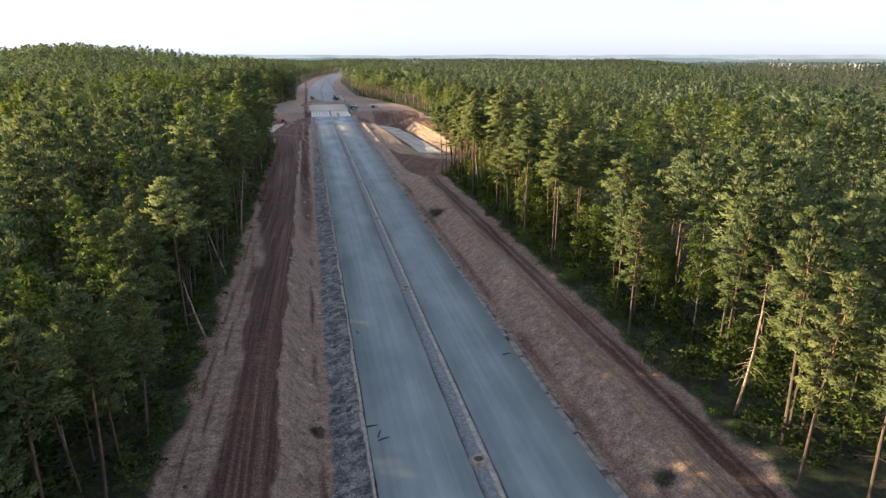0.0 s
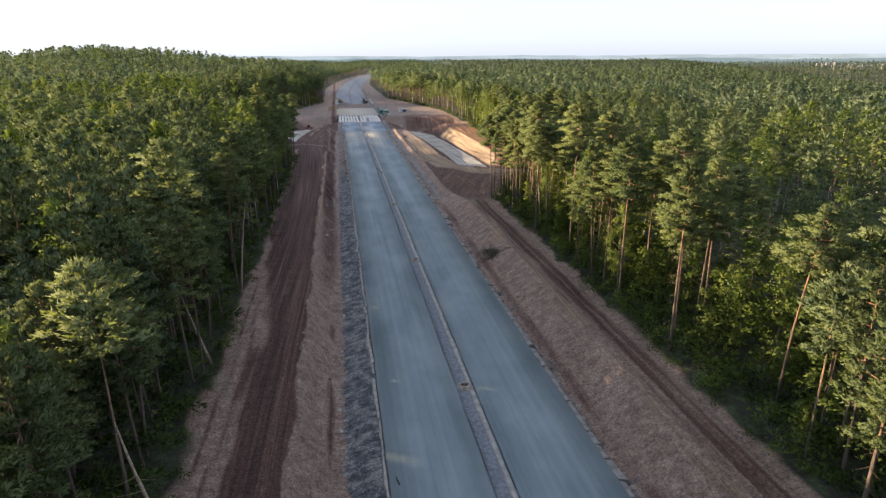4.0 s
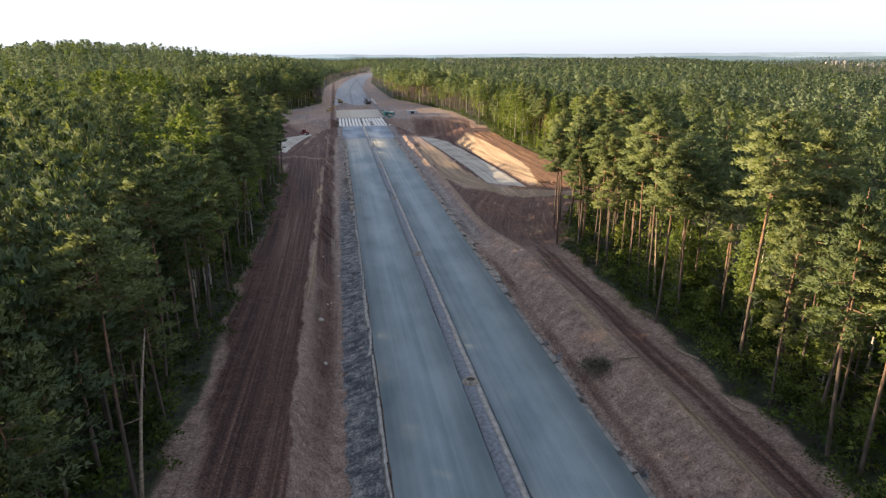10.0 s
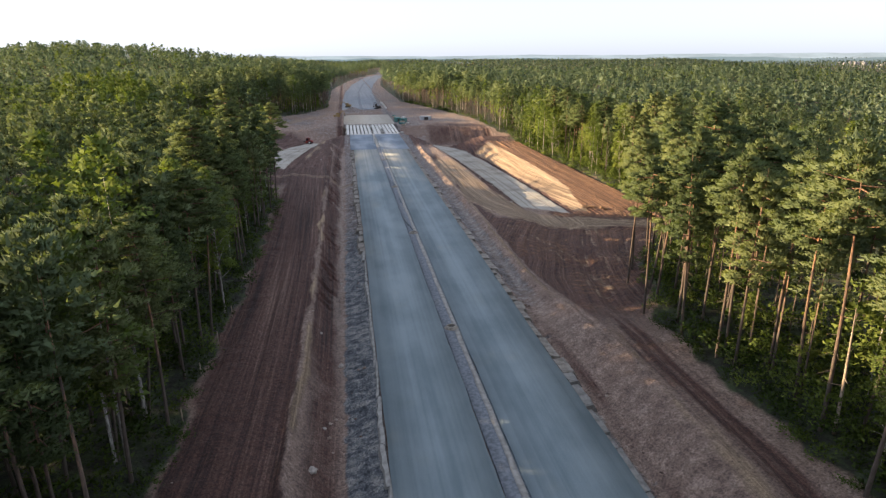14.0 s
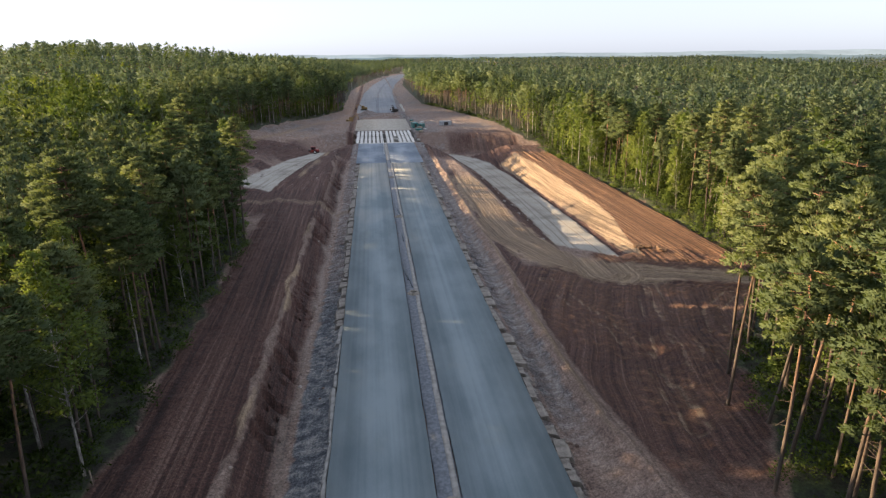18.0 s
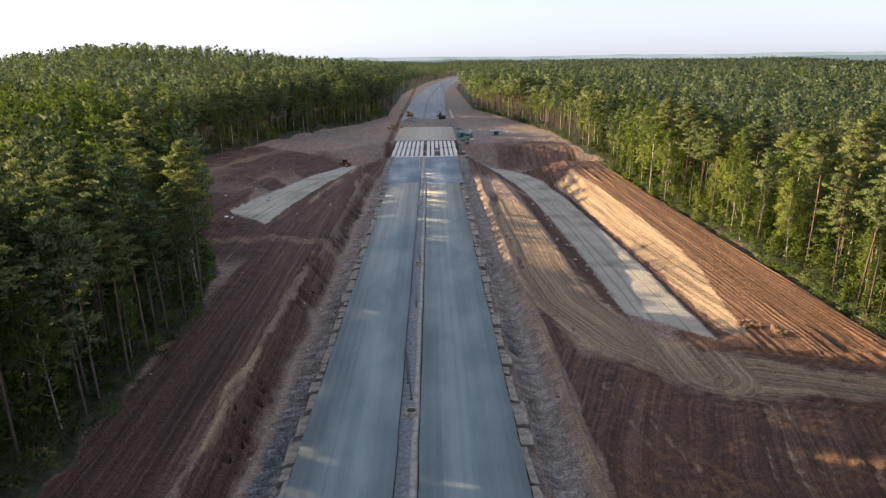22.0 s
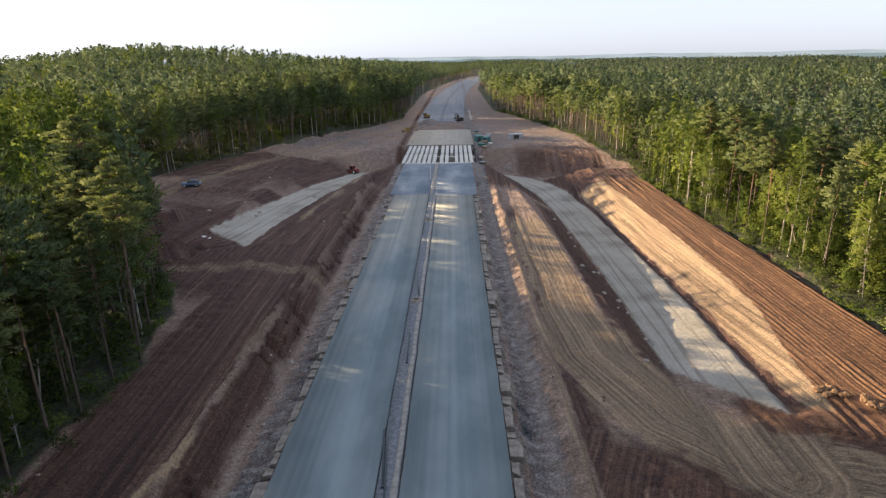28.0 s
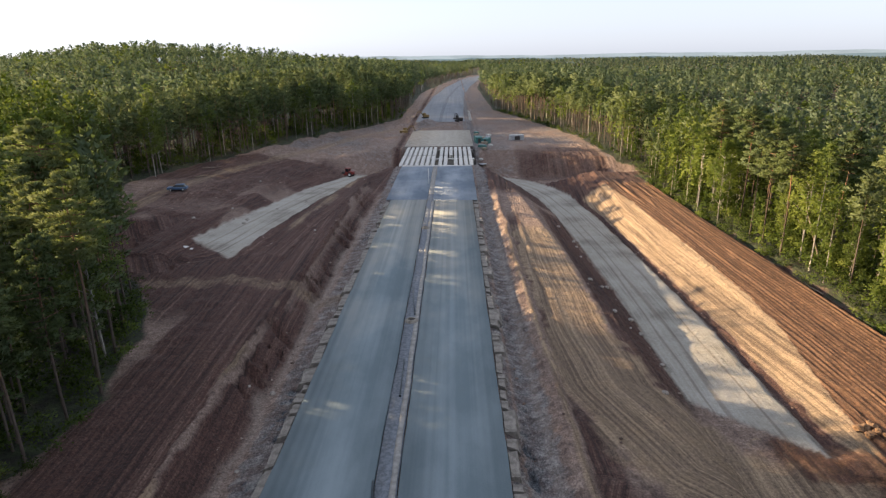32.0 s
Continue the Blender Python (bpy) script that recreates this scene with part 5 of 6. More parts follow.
def fallen_log(x, y, turn, length):
    z = float(ground(np.array([x]), np.array([y]))[0])
    t = thing("fallen_log", x, y, z + 0.12, turn, "pale fallen trunk lying on the earth at the forest edge", "log")
    part("stem", bm_tube(bmesh.new(), [(-length / 2, 0, 0.1), (0, 0.12, 0.05), (length / 2, 0, 0.12)], [0.15, 0.12, 0.05], 7), DEAD, t)
    part("branch", bm_tube(bmesh.new(), [(0, 0.1, 0.08), (0.5, 0.7, 0.3)], [0.05, 0.015], 5), DEAD, t)
    return t


for x, y, turn, length in ((15.7, 127.8, 172, 2.6), (22.2, 127.5, 110, 3.6), (21.5, 118, 95, 3), (60.2, 262, 100, 5), (60.0, 276, 92, 6), (59.8, 289, 96, 4), (58.8, 231, 140, 4), (-27.0, 105, 80, 3.5), (-62, 352, 30, 5), (-60, 340, 60, 4)):
    fallen_log(x, y, turn, length)


# ---- shoulder pads: washed-out blocks of compacted sand beside the carriageways ----
def pad_mesh(length, width, seed, mat=SHOULDER):
    """A flat-topped block with worn, uneven edges, its outer side sloping down."""
    rng = np.random.default_rng(seed)
    n = 6
    bm = bmesh.new()
    top = []
    for side in (0, 1):
        for k in range(n + 1):
            u = k / n if side == 0 else 1 - k / n
            x = (0 if side == 0 else width) + (rng.uniform(-0.16, 0.12) if side else rng.uniform(0, 0.03))
            y = (u - 0.5) * length + (rng.uniform(-0.22, 0.22) if k in (0, n) else 0)
            top.append((x, y))
    up = [bm.verts.new((x, y, rng.uniform(-0.02, 0.02))) for x, y in top]
    low = [bm.verts.new((x + (0.45 if x > width / 2 else 0), y * 1.03, -0.75)) for x, y in top]
    m = len(top)
    bm.faces.new(up)
    for k in range(m):
        bm.faces.new((up[k], low[k], low[(k + 1) % m], up[(k + 1) % m]))
    bmesh.ops.recalc_face_normals(bm, faces=bm.faces)
    me = bpy.data.meshes.new("shoulder_pad")
    bm.to_mesh(me), bm.free()
    me.materials.append(mat)
    return me


def shoulder(name, x, sign, y0, y1, width, lengths, gap, seed, label, mat=SHOULDER):
    rng = np.random.default_rng(seed)
    t = thing(name, x, 0, 0, label=label, category="shoulder", kind="structure")
    kinds = [(l, pad_mesh(l, width * w, seed + i, mat)) for i, (l, w) in enumerate(lengths)]
    y = y0
    while y < y1:
        l, me = kinds[rng.integers(len(kinds))]
        if rng.random() < 0.1:
            y += rng.uniform(0.6, 1.6)
        part("shoulder_pad", me, None, t, at=pose(0.02 * sign, y + l / 2, -0.07 + rng.uniform(-0.12, 0.05), rng.normal(0, 1.0), sign * rng.uniform(0, 5), rng.normal(0, 1.6)) @ Matrix.Diagonal((sign * rng.uniform(0.5, 1.0), 1, 1, 1)))
        y += l + rng.uniform(*gap)
    return t


shoulder("shoulder_east", ROAD_R + 0.1, 1, 158, 322, 1.25, ((2.2, 1), (3.4, 1.1), (4.6, 1.0), (1.4, 0.8), (2.8, 1.2), (0.9, 0.7), (3.9, 0.9)), (0.2, 0.95), 60, "pale compacted sand shoulder cut by washed-out gullies")
shoulder("shoulder_east_near", ROAD_R + 0.1, 1, 20, 157, 0.95, ((2.6, 1), (4.0, 1.1), (5.2, 0.9), (1.8, 0.75)), (0.12, 0.4), 70, "narrow pale sand shoulder with eroded notches", EDGE_SAND)
shoulder("shoulder_west_far", ROAD_L - 0.1, -1, 205, 322, 1.1, ((2.0, 1), (3.2, 1.1), (4.2, 0.9), (1.3, 0.8), (0.9, 0.7)), (0.25, 1.0), 90, "pale compacted gravel shoulder cut by washed-out gullies")
shoulder("shoulder_west", ROAD_L - 0.1, -1, 20, 204, 0.45, ((3.2, 1), (5.2, 1.1), (7.0, 0.9), (2.4, 1.0)), (0.1, 0.32), 80, "narrow pale gravel shoulder with eroded notches", PALE)

# ---- median: drains, pipes, posts ----
IRON = simple("dark_iron", (0.05, 0.045, 0.042), 0.7, 0.3, vary=0.3, scale=6)
PIPE = simple("dark_plastic_pipe", (0.035, 0.05, 0.06), 0.5, vary=0.2)
SANDY = simple("sandy_mortar", (0.2, 0.182, 0.155), 0.95, vary=0.3, scale=3, bump=0.4)
WOODEN = simple("weathered_wood", (0.3, 0.25, 0.19), 0.9, vary=0.3, scale=5)


def ring_mesh(r0, r1, z0, z1, n=14):
    bm = bmesh.new()
    rows = [[bm.verts.new((r * math.cos(2 * math.pi * k / n), r * math.sin(2 * math.pi * k / n), z)) for k in range(n)] for r, z in ((r1 * 1.5, z0), (r1, z1), (r0, z1), (r0, z0 - 0.3))]
    for a, b in zip(rows, rows[1:]):
        for k in range(n):
            bm.faces.new((a[k], a[(k + 1) % n], b[(k + 1) % n], b[k]))
    bm.faces.new(rows[-1])
    return bm


def drain_well(x, y):
    t = thing("drain_well", x, y, 0.05, label="round drain well with a dark opening in the median", category="drain", group="drains in the median")
    part("collar", ring_mesh(0.42, 0.6, 0.0, 0.28), SANDY, t)
    part("cover", bm_tube(bmesh.new(), [(0.1, 0.05, 0.02), (0.1, 0.05, 0.14)], [0.4, 0.36], 12), IRON, t)
    return t


for x, y in ((-0.75, 43.4), (-0.6, 86), (-0.55, 129), (-0.5, 171.5), (-0.45, 214), (-0.6, 257), (-0.7, 300)):
    drain_well(x, y)
for x0, y0, x1, y1 in ((-0.5, 216.4, -1.25, 225.2), (-0.95, 219.5, -1.6, 227), (-0.55, 239.4, -0.75, 247), (-0.3, 259, -1.2, 268)):
    t = thing("drain_pipe", (x0 + x1) / 2, (y0 + y1) / 2, 0.14, label="long thin dark plastic pipe lying on the median", category="pipe", group="pipes on the median")
    hx, hy = (x1 - x0) / 2, (y1 - y0) / 2
    part("tube", bm_tube(bmesh.new(), [(-hx, -hy, 0), (0, 0, 0.02), (hx, hy, 0)], [0.07, 0.07, 0.07], 8), PIPE, t)
    part("socket", bm_tube(bmesh.new(), [(-hx * 1.03, -hy * 1.03, 0), (-hx * 0.97, -hy * 0.97, 0)], [0.11, 0.11], 8), PIPE, t)


def post(x, y, h, r, mat, label, name="post"):
    z = float(ground(np.array([x]), np.array([y]))[0]) if abs(x) > 10 else 0.08
    t = thing(name, x, y, z, label=label, category="post")
    part("shaft", bm_tube(bmesh.new(), [(0, 0, -0.2), (0, 0, h * 0.97), (0, 0, h)], [r, r * 0.9, r * 0.4], 7), mat, t)
    return t


WHITE = simple("white_paint", (0.75, 0.75, 0.72), 0.6, vary=0.1)
for x, y, h in ((-1.9, 370.2, 4.5), (-1.8, 342.5, 4.0)):
    post(x, y, h, 0.09, WHITE, "slim white survey pole in the median", "survey_pole")
for x, y in ((-27.2, 160), (-26.9, 167), (-26.6, 174), (-27.0, 152)):
    post(x, y, 1.3, 0.06, WOODEN, "thin wooden stake at the edge of the haul road", "stake")

# sticks and spikes lying beside the carriageway
for k, (x, y, turn) in enumerate(((-9.5, 50.6, 5), (-8.9, 49.2, 70), (-8.6, 48.3, 20), (-9.2, 72, 100), (7.9, 62, 15), (9.3, 96, 30), (9.6, 70, 80), (10.2, 110, 45), (9.9, 58, 60), (12.9, 58, 20), (10.0, 140, 50))):
    t = thing("stick", x, y, 0.16 if x < 9 else float(ground(np.array([x]), np.array([y]))[0]) + 0.1, turn, "short dark stick lying at the road's edge", "stick")
    part("wood", bm_tube(bmesh.new(), [(-0.55, 0, 0), (0.1, 0.04, 0.03), (0.6, 0, 0)], [0.07, 0.06, 0.03], 6), IRON, t)


# ---- dry brush heap and boulders on the bank ----
def brush_heap(x, y, size, seed, label):
    rng = np.random.default_rng(seed)
    z = float(ground(np.array([x]), np.array([y]))[0])
    t = thing("brush_heap", x, y, z, label=label, category="brush heap")
    bm = bmesh.new()
    for k in range(120):
        c = Vector((rng.normal(0, size * 0.45), rng.normal(0, size * 0.3), abs(rng.normal(0, size * 0.22))))
        d = Vector((rng.normal(), rng.normal(), rng.normal(0, 0.6))).normalized() * size * rng.uniform(0.3, 0.6)
        bm_tube(bm, [c - d, c, c + d], [0.03, 0.025, 0.008], 3, False)
    part("brushwood", bm, simple("dry_twigs", (0.1, 0.085, 0.07), 0.95, vary=0.35, scale=2), t)
    v_, f_, n_ = foliage(np.array([[0.0, 0, size * 0.25], [size * 0.4, 0.1, size * 0.15], [-size * 0.4, 0, size * 0.2]]), np.full(3, size * 0.42), 130, 0.3, 0.14, rng, np.array([0, 0, 0.0]), 0.55, 0.3, 0.5)
    part("dry_leaves", mesh_of("dry_leaves", v_, f_, simple("dry_leaves", (0.07, 0.075, 0.05), 0.95, vary=0.4)), None, t)
    return t


brush_heap(13.1, 128.4, 2.7, 5, "heap of dry brush and roots on the sandy bank")
brush_heap(-14.8, 52, 0.9, 6, "small clump of dark roots on the bank")
brush_heap(13.6, 37, 1.2, 7, "clods and dry roots on the sandy bank")

STONE = simple("field_stone", (0.3, 0.27, 0.24), 0.9, vary=0.25, scale=3, bump=0.4)


def stone(x, y, r, seed):
    bm = bmesh.new()
    bmesh.ops.create_icosphere(bm, subdivisions=2, radius=r)
    for v in bm.verts:
        v.co *= 1 + 0.35 * (noise.noise(v.co * 1.7 / r + Vector((seed, 0, 0))))
        v.co.z *= 0.7
    ob = part("boulder", bm, STONE)
    ob.matrix_basis = pose(x, y, float(ground(np.array([x]), np.array([y]))[0]) + r * 0.25)
    return tagged(ob, "pale rounded field stone lying on bare earth", "boulder", "stones on the earthworks")


srng = np.random.default_rng(77)
for k in range(46):
    if k < 16:
        x, y = srng.uniform(-16.5, -13.3), srng.uniform(60, 300)
    elif k < 30:
        x, y = srng.uniform(26, 30), srng.uniform(240, 320)
    else:
        x, y = srng.uniform(-45, -14), srng.uniform(285, 420)
    stone(x, y, srng.uniform(0.16, 0.42), k)


CLOD = simple("clay_clods", (0.19, 0.115, 0.065), 0.95, vary=0.3, scale=2, bump=0.5)


def clod_heap(x, y, n, seed):
    rng = np.random.default_rng(seed)
    t = thing("clod_heap", x, y, float(ground(np.array([x]), np.array([y]))[0]), label="small heap of orange clay clods at the end of the mound", category="earth heap")
    for k in range(n):
        r = rng.uniform(0.18, 0.5)
        bm = bmesh.new()
        bmesh.ops.create_icosphere(bm, subdivisions=2, radius=r)
        for v in bm.verts:
            v.co *= 1 + 0.5 * noise.noise(v.co * 1.6 / r + Vector((seed + k * 3.1, 0, 0)))
            v.co.z *= 0.7
        part("clod", bm, CLOD, t, at=pose(rng.normal(0, 1.0), rng.normal(0, 0.8), r * 0.25 + 0.35 * max(0, 1 - k / 4)))
    return t


clod_heap(43.4, 236.8, 14, 91)
clod_heap(46.6, 234.6, 8, 92)


def scattered_clods():
    """Small clods and stones over the dug earth: ditches, crests, the edges of tracks and ramps."""
    rng = np.random.default_rng(95)
    n = 30000
    x, y = rng.uniform(-62, 58, n), 28 + 362 * rng.random(n) ** 1.25
    dr, _, _, _ = along(CROSS, x, y)
    dh, _, _, _ = along(HAUL, x, y)
    lump = ss(0.4, 0.7, fbm(x / 4, y / 4, 96))
    b = ss(160, 195, y)
    like = 0.9 * np.exp(-((x + 14.2) / 0.9) ** 2) + 0.5 * np.exp(-((x + 17.8) / 0.5) ** 2) + 0.35 * np.exp(-((x + 11.6) / 0.9) ** 2) + 0.7 * np.exp(-((x - 11.3) / 0.9) ** 2) + 0.55 * np.exp(-((x - 16.3 + 1.3 * b) / 0.6) ** 2)
    like = np.maximum(like, 0.8 * (y > 222) * np.exp(-((dr - 5.6) / 0.7) ** 2) + 0.5 * (x > 12) * (y > 215) * np.exp(-((dh - 5.2) / 0.6) ** 2))
    like = np.maximum(like, 0.35 * (x < -18) * (y > 284) * (dr > 6) + 0.2 * np.exp(-((x + 26) / 0.8) ** 2))
    ok = (rng.random(n) < like * (0.25 + lump)) & (depth_in(x, y) < -0.5) & ~((x > ROAD_L - 0.8) & (x < ROAD_R + 0.9)) & (dr > 4.9)
    x, y = x[ok], y[ok]
    m = len(x)
    base = np.array([(1.0, 0, 0), (0.31, 0.95, 0), (-0.81, 0.59, 0), (-0.81, -0.59, 0), (0.31, -0.95, 0), (0, 0, 0.75), (0, 0, -0.6)])
    f = np.array([(k, (k + 1) % 5, 5) for k in range(5)] + [((k + 1) % 5, k, 6) for k in range(5)])
    r = (0.07 + 0.2 * rng.random(m) ** 3)[:, None, None]
    v = base[None] * r * rng.uniform(0.65, 1.35, (m, 7, 1)) * np.array([1, 1, 0.8])
    v = v + np.stack([x, y, ground(x, y) + r[:, 0, 0] * 0.2], 1)[:, None]
    me = mesh_of("scattered_clods", v.reshape(-1, 3), (f[None] + (np.arange(m) * 7)[:, None, None]).reshape(-1, 3), LOOSE)
    return tagged(new("scattered_clods", me), "small earth clods and stones strewn over the dug ground", "clods", kind="stuff")


LOOSE, nt_, p_ = material("loose_clods")
nt_.links.new(ramp_of(nt_, nt_.nodes.new("ShaderNodeNewGeometry").outputs["Random Per Island"], (0.0, (0.07, 0.045, 0.036)), (0.5, (0.18, 0.125, 0.1)), (1.0, (0.34, 0.28, 0.235))), p_.inputs["Base Color"])
p_.inputs["Roughness"].default_value = 0.95
scattered_clods()


# ---- machines and vehicles ----
RED = simple("red_paint", (0.22, 0.03, 0.024), 0.45, vary=0.15)
BLUE = simple("blue_paint", (0.07, 0.13, 0.22), 0.35, vary=0.1)
YELLOW = simple("dull_yellow_paint", (0.22, 0.14, 0.045), 0.55, vary=0.2)
TEAL = simple("teal_paint", (0.035, 0.15, 0.14), 0.55, vary=0.15)
GREYISH = simple("grey_sheet_metal", (0.36, 0.38, 0.4), 0.6, vary=0.15)
RUBBER = simple("rubber", (0.02, 0.02, 0.02), 0.85, vary=0.2)
GLASS = simple("dark_glass", (0.02, 0.025, 0.03), 0.12, vary=0.05)


def wheel_on(t, x, y, r, w):
    tyre = part("wheel", bm_tube(bmesh.new(), [(-w / 2, 0, 0), (-w * 0.4, 0, 0), (w * 0.4, 0, 0), (w / 2, 0, 0)], [r * 0.85, r, r, r * 0.85], 14), RUBBER, t, at=pose(x, y, r))
    part("rim", bm_tube(bmesh.new(), [(-w * 0.53, 0, 0), (w * 0.53, 0, 0)], [r * 0.5, r * 0.5], 10), WHITE, tyre)
    return tyre


def car(x, y, turn, mat, label):
    z = float(ground(np.array([x]), np.array([y]))[0]) + 0.05
    t = thing("car", x, y, z, turn, label, "car")
    bm = bm_box(bmesh.new(), -0.88, -2.2, 0.3, 0.88, 2.2, 0.92, bevel=0.14)
    part("body", bm, mat, t)
    bm = bmesh.new()
    lo = [bm.verts.new(p) for p in ((-0.82, -2.0, 0.9), (0.82, -2.0, 0.9), (0.82, 1.0, 0.9), (-0.82, 1.0, 0.9))]
    hi = [bm.verts.new(p) for p in ((-0.66, -1.6, 1.42), (0.66, -1.6, 1.42), (0.66, 0.25, 1.42), (-0.66, 0.25, 1.42))]
    for k in range(4):
        bm.faces.new((lo[k], lo[(k + 1) % 4], hi[(k + 1) % 4], hi[k]))
    bm.faces.new(hi)
    part("window_band", bm, GLASS, t)
    part("roof", box(-0.68, -1.62, 1.41, 0.68, 0.27, 1.47, bevel=0.02), mat, t)
    for sx in (-0.8, 0.8):
        for sy in (-1.35, 1.35):
            wheel_on(t, sx, sy, 0.33, 0.22)
    for sx in (-0.6, 0.6):
        part("headlight", box(sx - 0.16, 2.17, 0.62, sx + 0.16, 2.23, 0.78), WHITE, t)
    return t


car(-59.2, 324, 100, BLUE, "small blue car on the dirt haul road")


def excavator(x, y, z, turn, mat, label):
    t = thing("excavator", x, y, z, turn, label, "excavator")
    for sx in (-1.15, 1.15):
        bm = bmesh.new()
        pts = [(-1.7, 0.35), (-1.45, 0.02), (1.45, 0.02), (1.7, 0.35), (1.45, 0.75), (-1.45, 0.75)]
        a, b = [bm.verts.new((sx - 0.28, p, q)) for p, q in pts], [bm.verts.new((sx + 0.28, p, q)) for p, q in pts]
        for k in range(6):
            bm.faces.new((a[k], a[(k + 1) % 6], b[(k + 1) % 6], b[k]))
        bm.faces.new(a[::-1]), bm.faces.new(b)
        part("track", bm, RUBBER, t)
    part("body", box(-1.25, -1.9, 0.85, 1.25, 1.1, 1.95, bevel=0.12), mat, t)
    cab = part("cab", box(-1.2, -0.1, 1.9, -0.2, 1.3, 2.95, bevel=0.08), mat, t)
    part("cab_glass", box(-1.1, 1.28, 2.1, -0.3, 1.34, 2.8), GLASS, cab)
    part("boom", bm_tube(bmesh.new(), [(0.3, 1.0, 1.5), (0.3, 2.4, 3.6), (0.3, 4.4, 3.4)], [0.26, 0.24, 0.18], 6), mat, t)
    part("stick_arm", bm_tube(bmesh.new(), [(0.3, 4.3, 3.5), (0.3, 4.9, 1.5)], [0.17, 0.13], 6), mat, t)
    part("bucket", box(-0.2, 4.5, 0.7, 0.8, 5.3, 1.5, bevel=0.12), IRON, t)
    return t


def gz(x, y):
    return float(ground(np.array([x]), np.array([y]))[0])


def roller(x, y, z, turn, mat, label):
    """A soil roller: drum in front, two wheels behind, hood and a cab with posts."""
    t = thing("road_roller", x, y, z, turn, label, "roller")
    part("drum", bm_tube(bmesh.new(), [(-0.95, 1.6, 0.7), (-0.9, 1.6, 0.7), (0.9, 1.6, 0.7), (0.95, 1.6, 0.7)], [0.62, 0.7, 0.7, 0.62], 18), IRON, t)
    for sx in (-1.03, 1.03):
        part("yoke", box(sx - 0.06, 0.4, 0.55, sx + 0.06, 1.75, 0.85, bevel=0.03), mat, t)
        wheel_on(t, sx * 0.82, -1.3, 0.72, 0.45)
    part("frame", box(-0.7, -0.4, 0.6, 0.7, 0.75, 1.1, bevel=0.06), mat, t)
    part("hood", box(-0.72, -2.3, 0.85, 0.72, -0.75, 1.75, bevel=0.14), mat, t)
    cab = part("cab", box(-0.7, -0.75, 1.05, 0.7, 0.55, 1.5, bevel=0.05), mat, t)
    for px in (-0.65, 0.65):
        for py in (-0.7, 0.5):
            part("cab_post", box(px - 0.05, py - 0.05, 1.45, px + 0.05, py + 0.05, 2.6), mat, cab)
    part("cab_glass", box(-0.62, -0.66, 1.5, 0.62, 0.46, 2.55), GLASS, cab)
    part("cab_roof", box(-0.78, -0.85, 2.58, 0.78, 0.65, 2.7, bevel=0.03), mat, cab)
    return t


roller(-29.3, 379, gz(-29.3, 379) - 0.02, 65, RED, "dark red soil roller on the pale ramp")
excavator(-17, 458, gz(-17, 458), -60, YELLOW, "dull yellow excavator beside the far bridge slab")
excavator(-10.5, 518, gz(-10.5, 518), 110, YELLOW, "dull yellow excavator behind an earth heap")
excavator(7.4, 486, gz(7.4, 486), 30, IRON, "dark excavator among earth heaps")


def crate(name, x, y, dx, dy, dz, turn, mat, label, category):
    z = gz(x, y)
    t = thing(name, x, y, z - 0.03, turn, label, category)
    part("shell", box(-dx / 2, -dy / 2, 0, dx / 2, dy / 2, dz, bevel=0.06), mat, t)
    part("door", box(-dx * 0.2, -dy / 2 - 0.05, 0.1, dx * 0.2, -dy / 2 - 0.005, dz * 0.8), IRON, t)
    for k in (-0.42, 0.42):
        part("rib", box(dx * k - 0.06, -dy / 2 - 0.06, 0.05, dx * k + 0.06, -dy / 2 - 0.004, dz - 0.05), mat, t)
    return t


crate("site_container", 14.2, 423, 2.4, 5.5, 2.4, 8, TEAL, "teal steel site container beside the bridge", "container")
crate("site_container", 17.4, 421, 2.2, 4.0, 2.0, -20, TEAL, "teal steel site container beside the bridge", "container")
crate("site_trailer", 29.5, 428, 5.5, 2.4, 2.0, 12, GREYISH, "greyish site trailer on bare earth", "trailer")
crate("generator", -10.9, 371.8, 2.0, 1.2, 1.5, 0, IRON, "dark generator box by the bridge's edge", "generator")


def block(x, y, turn):
    t = thing("concrete_block", x, y, gz(x, y) - 0.03, turn, "pale concrete block beside the far road", "block", "blocks beside the far road")
    part("body", box(-0.6, -1.1, 0, 0.6, 1.1, 1.0, bevel=0.06), CONCRETE, t)
    for k in (-0.6, 0.6):
        part("lifting_loop", bm_tube(bmesh.new(), [(0, k - 0.12, 0.97), (0, k - 0.1, 1.12), (0, k + 0.1, 1.12), (0, k + 0.12, 0.97)], [0.025] * 4, 6), IRON, t)
    return t


for y in (505, 516, 527, 538, 549):
    block(13.6, y, 3)


def bag(x, y, size, turn):
    t = thing("material_bag", x, y, gz(x, y) - 0.02, turn, "white bulk bag lying on the red earth", "bag")
    bm = bmesh.new()
    bmesh.ops.create_icosphere(bm, subdivisions=2, radius=size)
    for v in bm.verts:
        v.co *= 1 + 0.3 * noise.noise(v.co * 2.2 / size)
        v.co.z = max(v.co.z * 0.55, -0.1 * size)
        v.co.y *= 0.75
    part("sack", bm, WHITE, t)
    part("neck", bm_tube(bmesh.new(), [(size * 0.8, 0, 0.1 * size), (size * 1.1, 0.05, 0.16 * size), (size * 1.35, 0.05, 0.05 * size)], [0.2 * size, 0.12 * size, 0.18 * size], 8), WHITE, t)
    return t


bag(-39.5, 281.7, 0.45, 20)
bag(-37.5, 279.5, 0.3, 60)


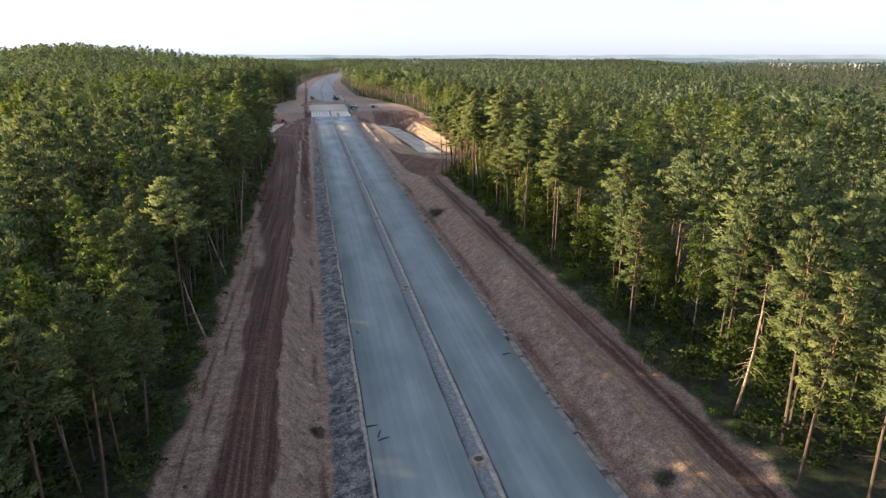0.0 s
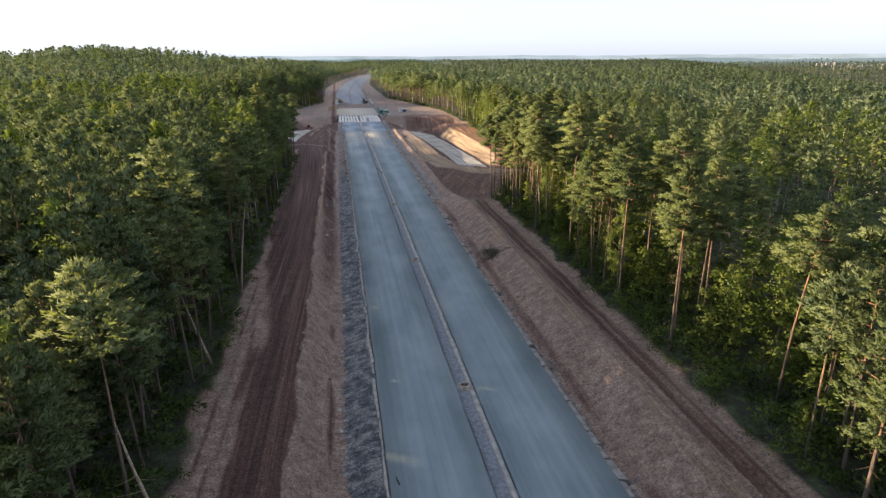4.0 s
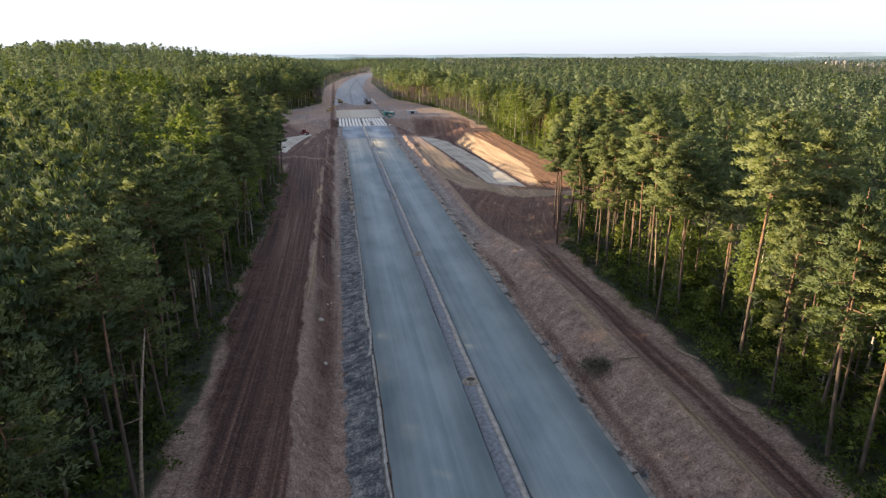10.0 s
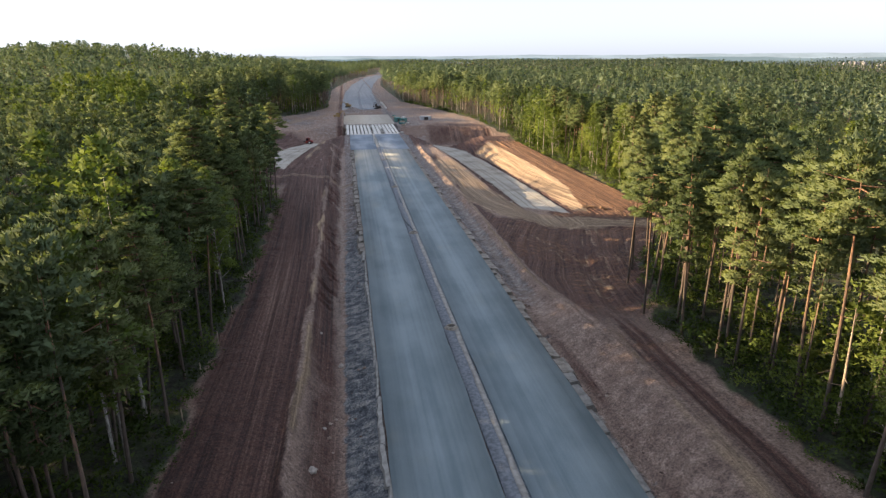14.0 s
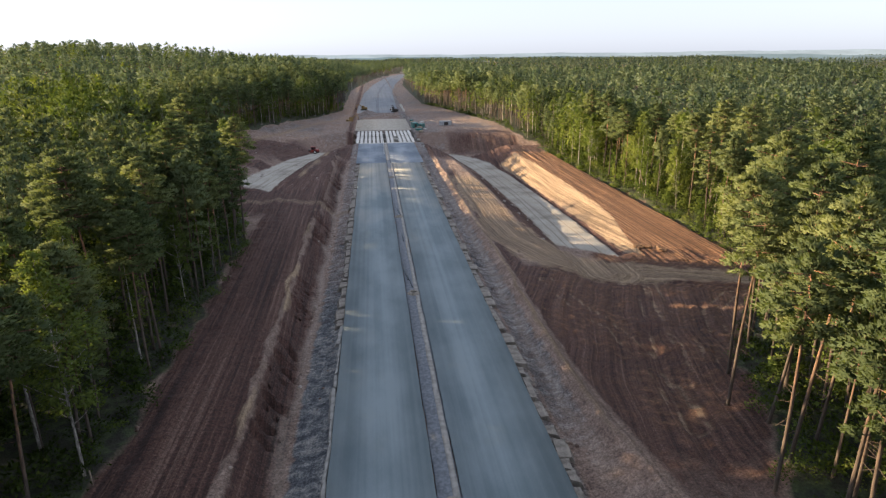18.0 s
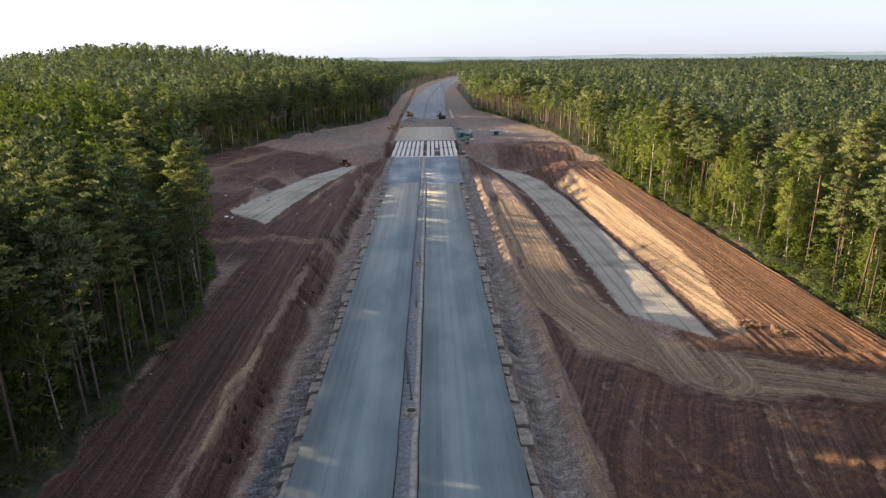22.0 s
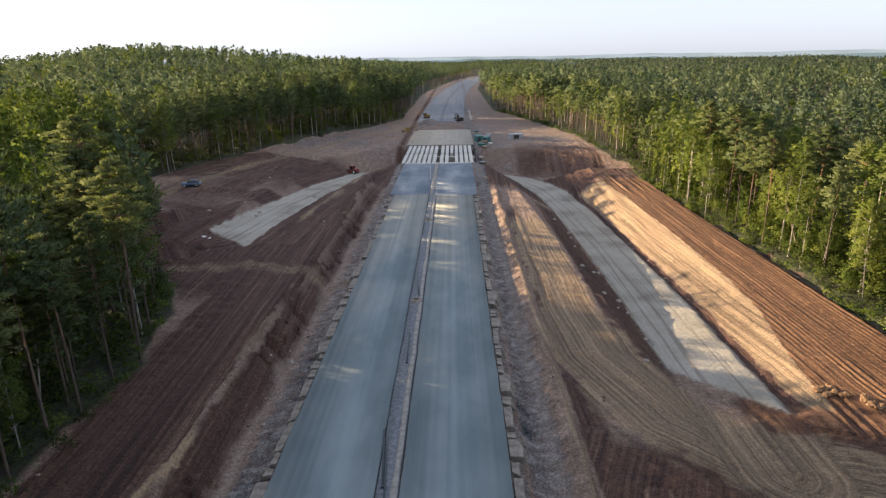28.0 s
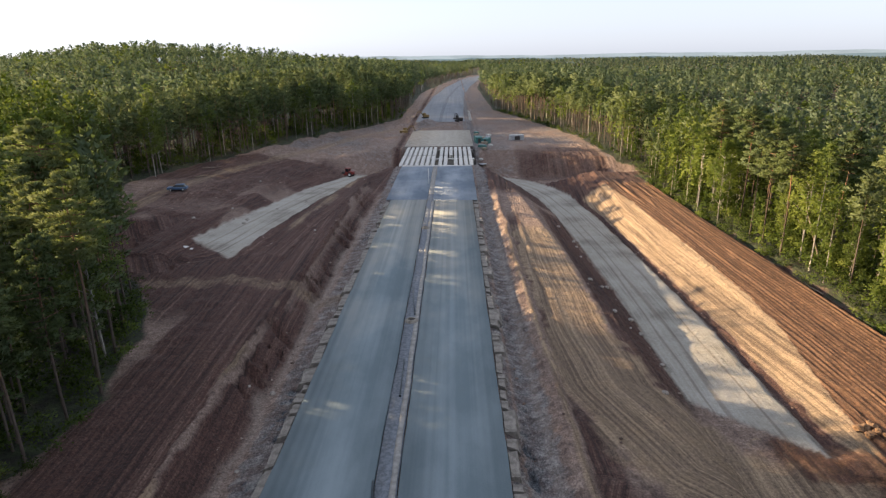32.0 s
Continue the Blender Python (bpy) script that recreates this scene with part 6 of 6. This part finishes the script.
def stack(x, y, dx, dy, rows, turn, mat, label):
    """Slabs, boards or panels laid on two bearers."""
    t = thing("material_stack", x, y, gz(x, y) - 0.02, turn, label, "building material", "stacks beside the bridge")
    for k in (-0.32, 0.32):
        part("bearer", box(-dx / 2, dy * k - 0.06, 0, dx / 2, dy * k + 0.06, 0.12), WOODEN, t)
    for k in range(rows):
        sx, sy = 0.04 * (k % 3 - 1), 0.06 * ((k * 2) % 3 - 1)
        part("layer", box(-dx / 2 + sx, -dy / 2 + sy, 0.124 + k * 0.17, dx / 2 + sx, dy / 2 + sy, 0.28 + k * 0.17, bevel=0.012), mat, t)
    return t


brng = np.random.default_rng(88)
for k in range(16):
    stack(brng.uniform(13.5, 19.5), 396 + 3.6 * k + brng.uniform(-1, 1), brng.uniform(0.8, 2.2), brng.uniform(0.9, 3.0), 2 + k % 4, brng.uniform(0, 180), (GREYISH, CONCRETE, WOODEN, TEAL)[k % 4],
          ("grey metal sheets stacked on bearers beside the bridge", "pale concrete slabs stacked on bearers beside the bridge", "weathered boards stacked on bearers beside the bridge", "teal formwork panels stacked on bearers beside the bridge")[k % 4])


TOWN = simple("weathered_render", (0.17, 0.175, 0.18), 0.9, vary=0.3, scale=0.02)


def distant_town():
    """Small pale houses with pitched roofs in the valley, far off."""
    rng = np.random.default_rng(99)
    v, f = [], []
    box_f = np.array([(0, 1, 5, 4), (1, 2, 6, 5), (2, 3, 7, 6), (3, 0, 4, 7), (4, 5, 9, 8), (6, 7, 8, 9), (5, 6, 9, 9), (7, 4, 8, 8)])
    for k in range(70):
        an, r = radians(rng.uniform(39.5, 47)), rng.uniform(2450, 2800)
        w, d, h = rng.uniform(2.5, 5), rng.uniform(2, 4), rng.uniform(2.5, 5)
        x, y, z = r * math.sin(an), r * math.cos(an), -1 + rng.uniform(-8, 4)
        v += [(x + a * w, y + b * d, z + c) for c in (-14, h) for a, b in ((-1, -1), (1, -1), (1, 1), (-1, 1))] + [(x - w, y, z + h + 2.5), (x + w, y, z + h + 2.5)]
        f.append(box_f + 10 * k)
    return tagged(new("distant_town", mesh_of("distant_town", v, np.concatenate(f)[:, :4], TOWN)), "pale houses of a distant town in the valley", "town", kind="stuff")


distant_town()
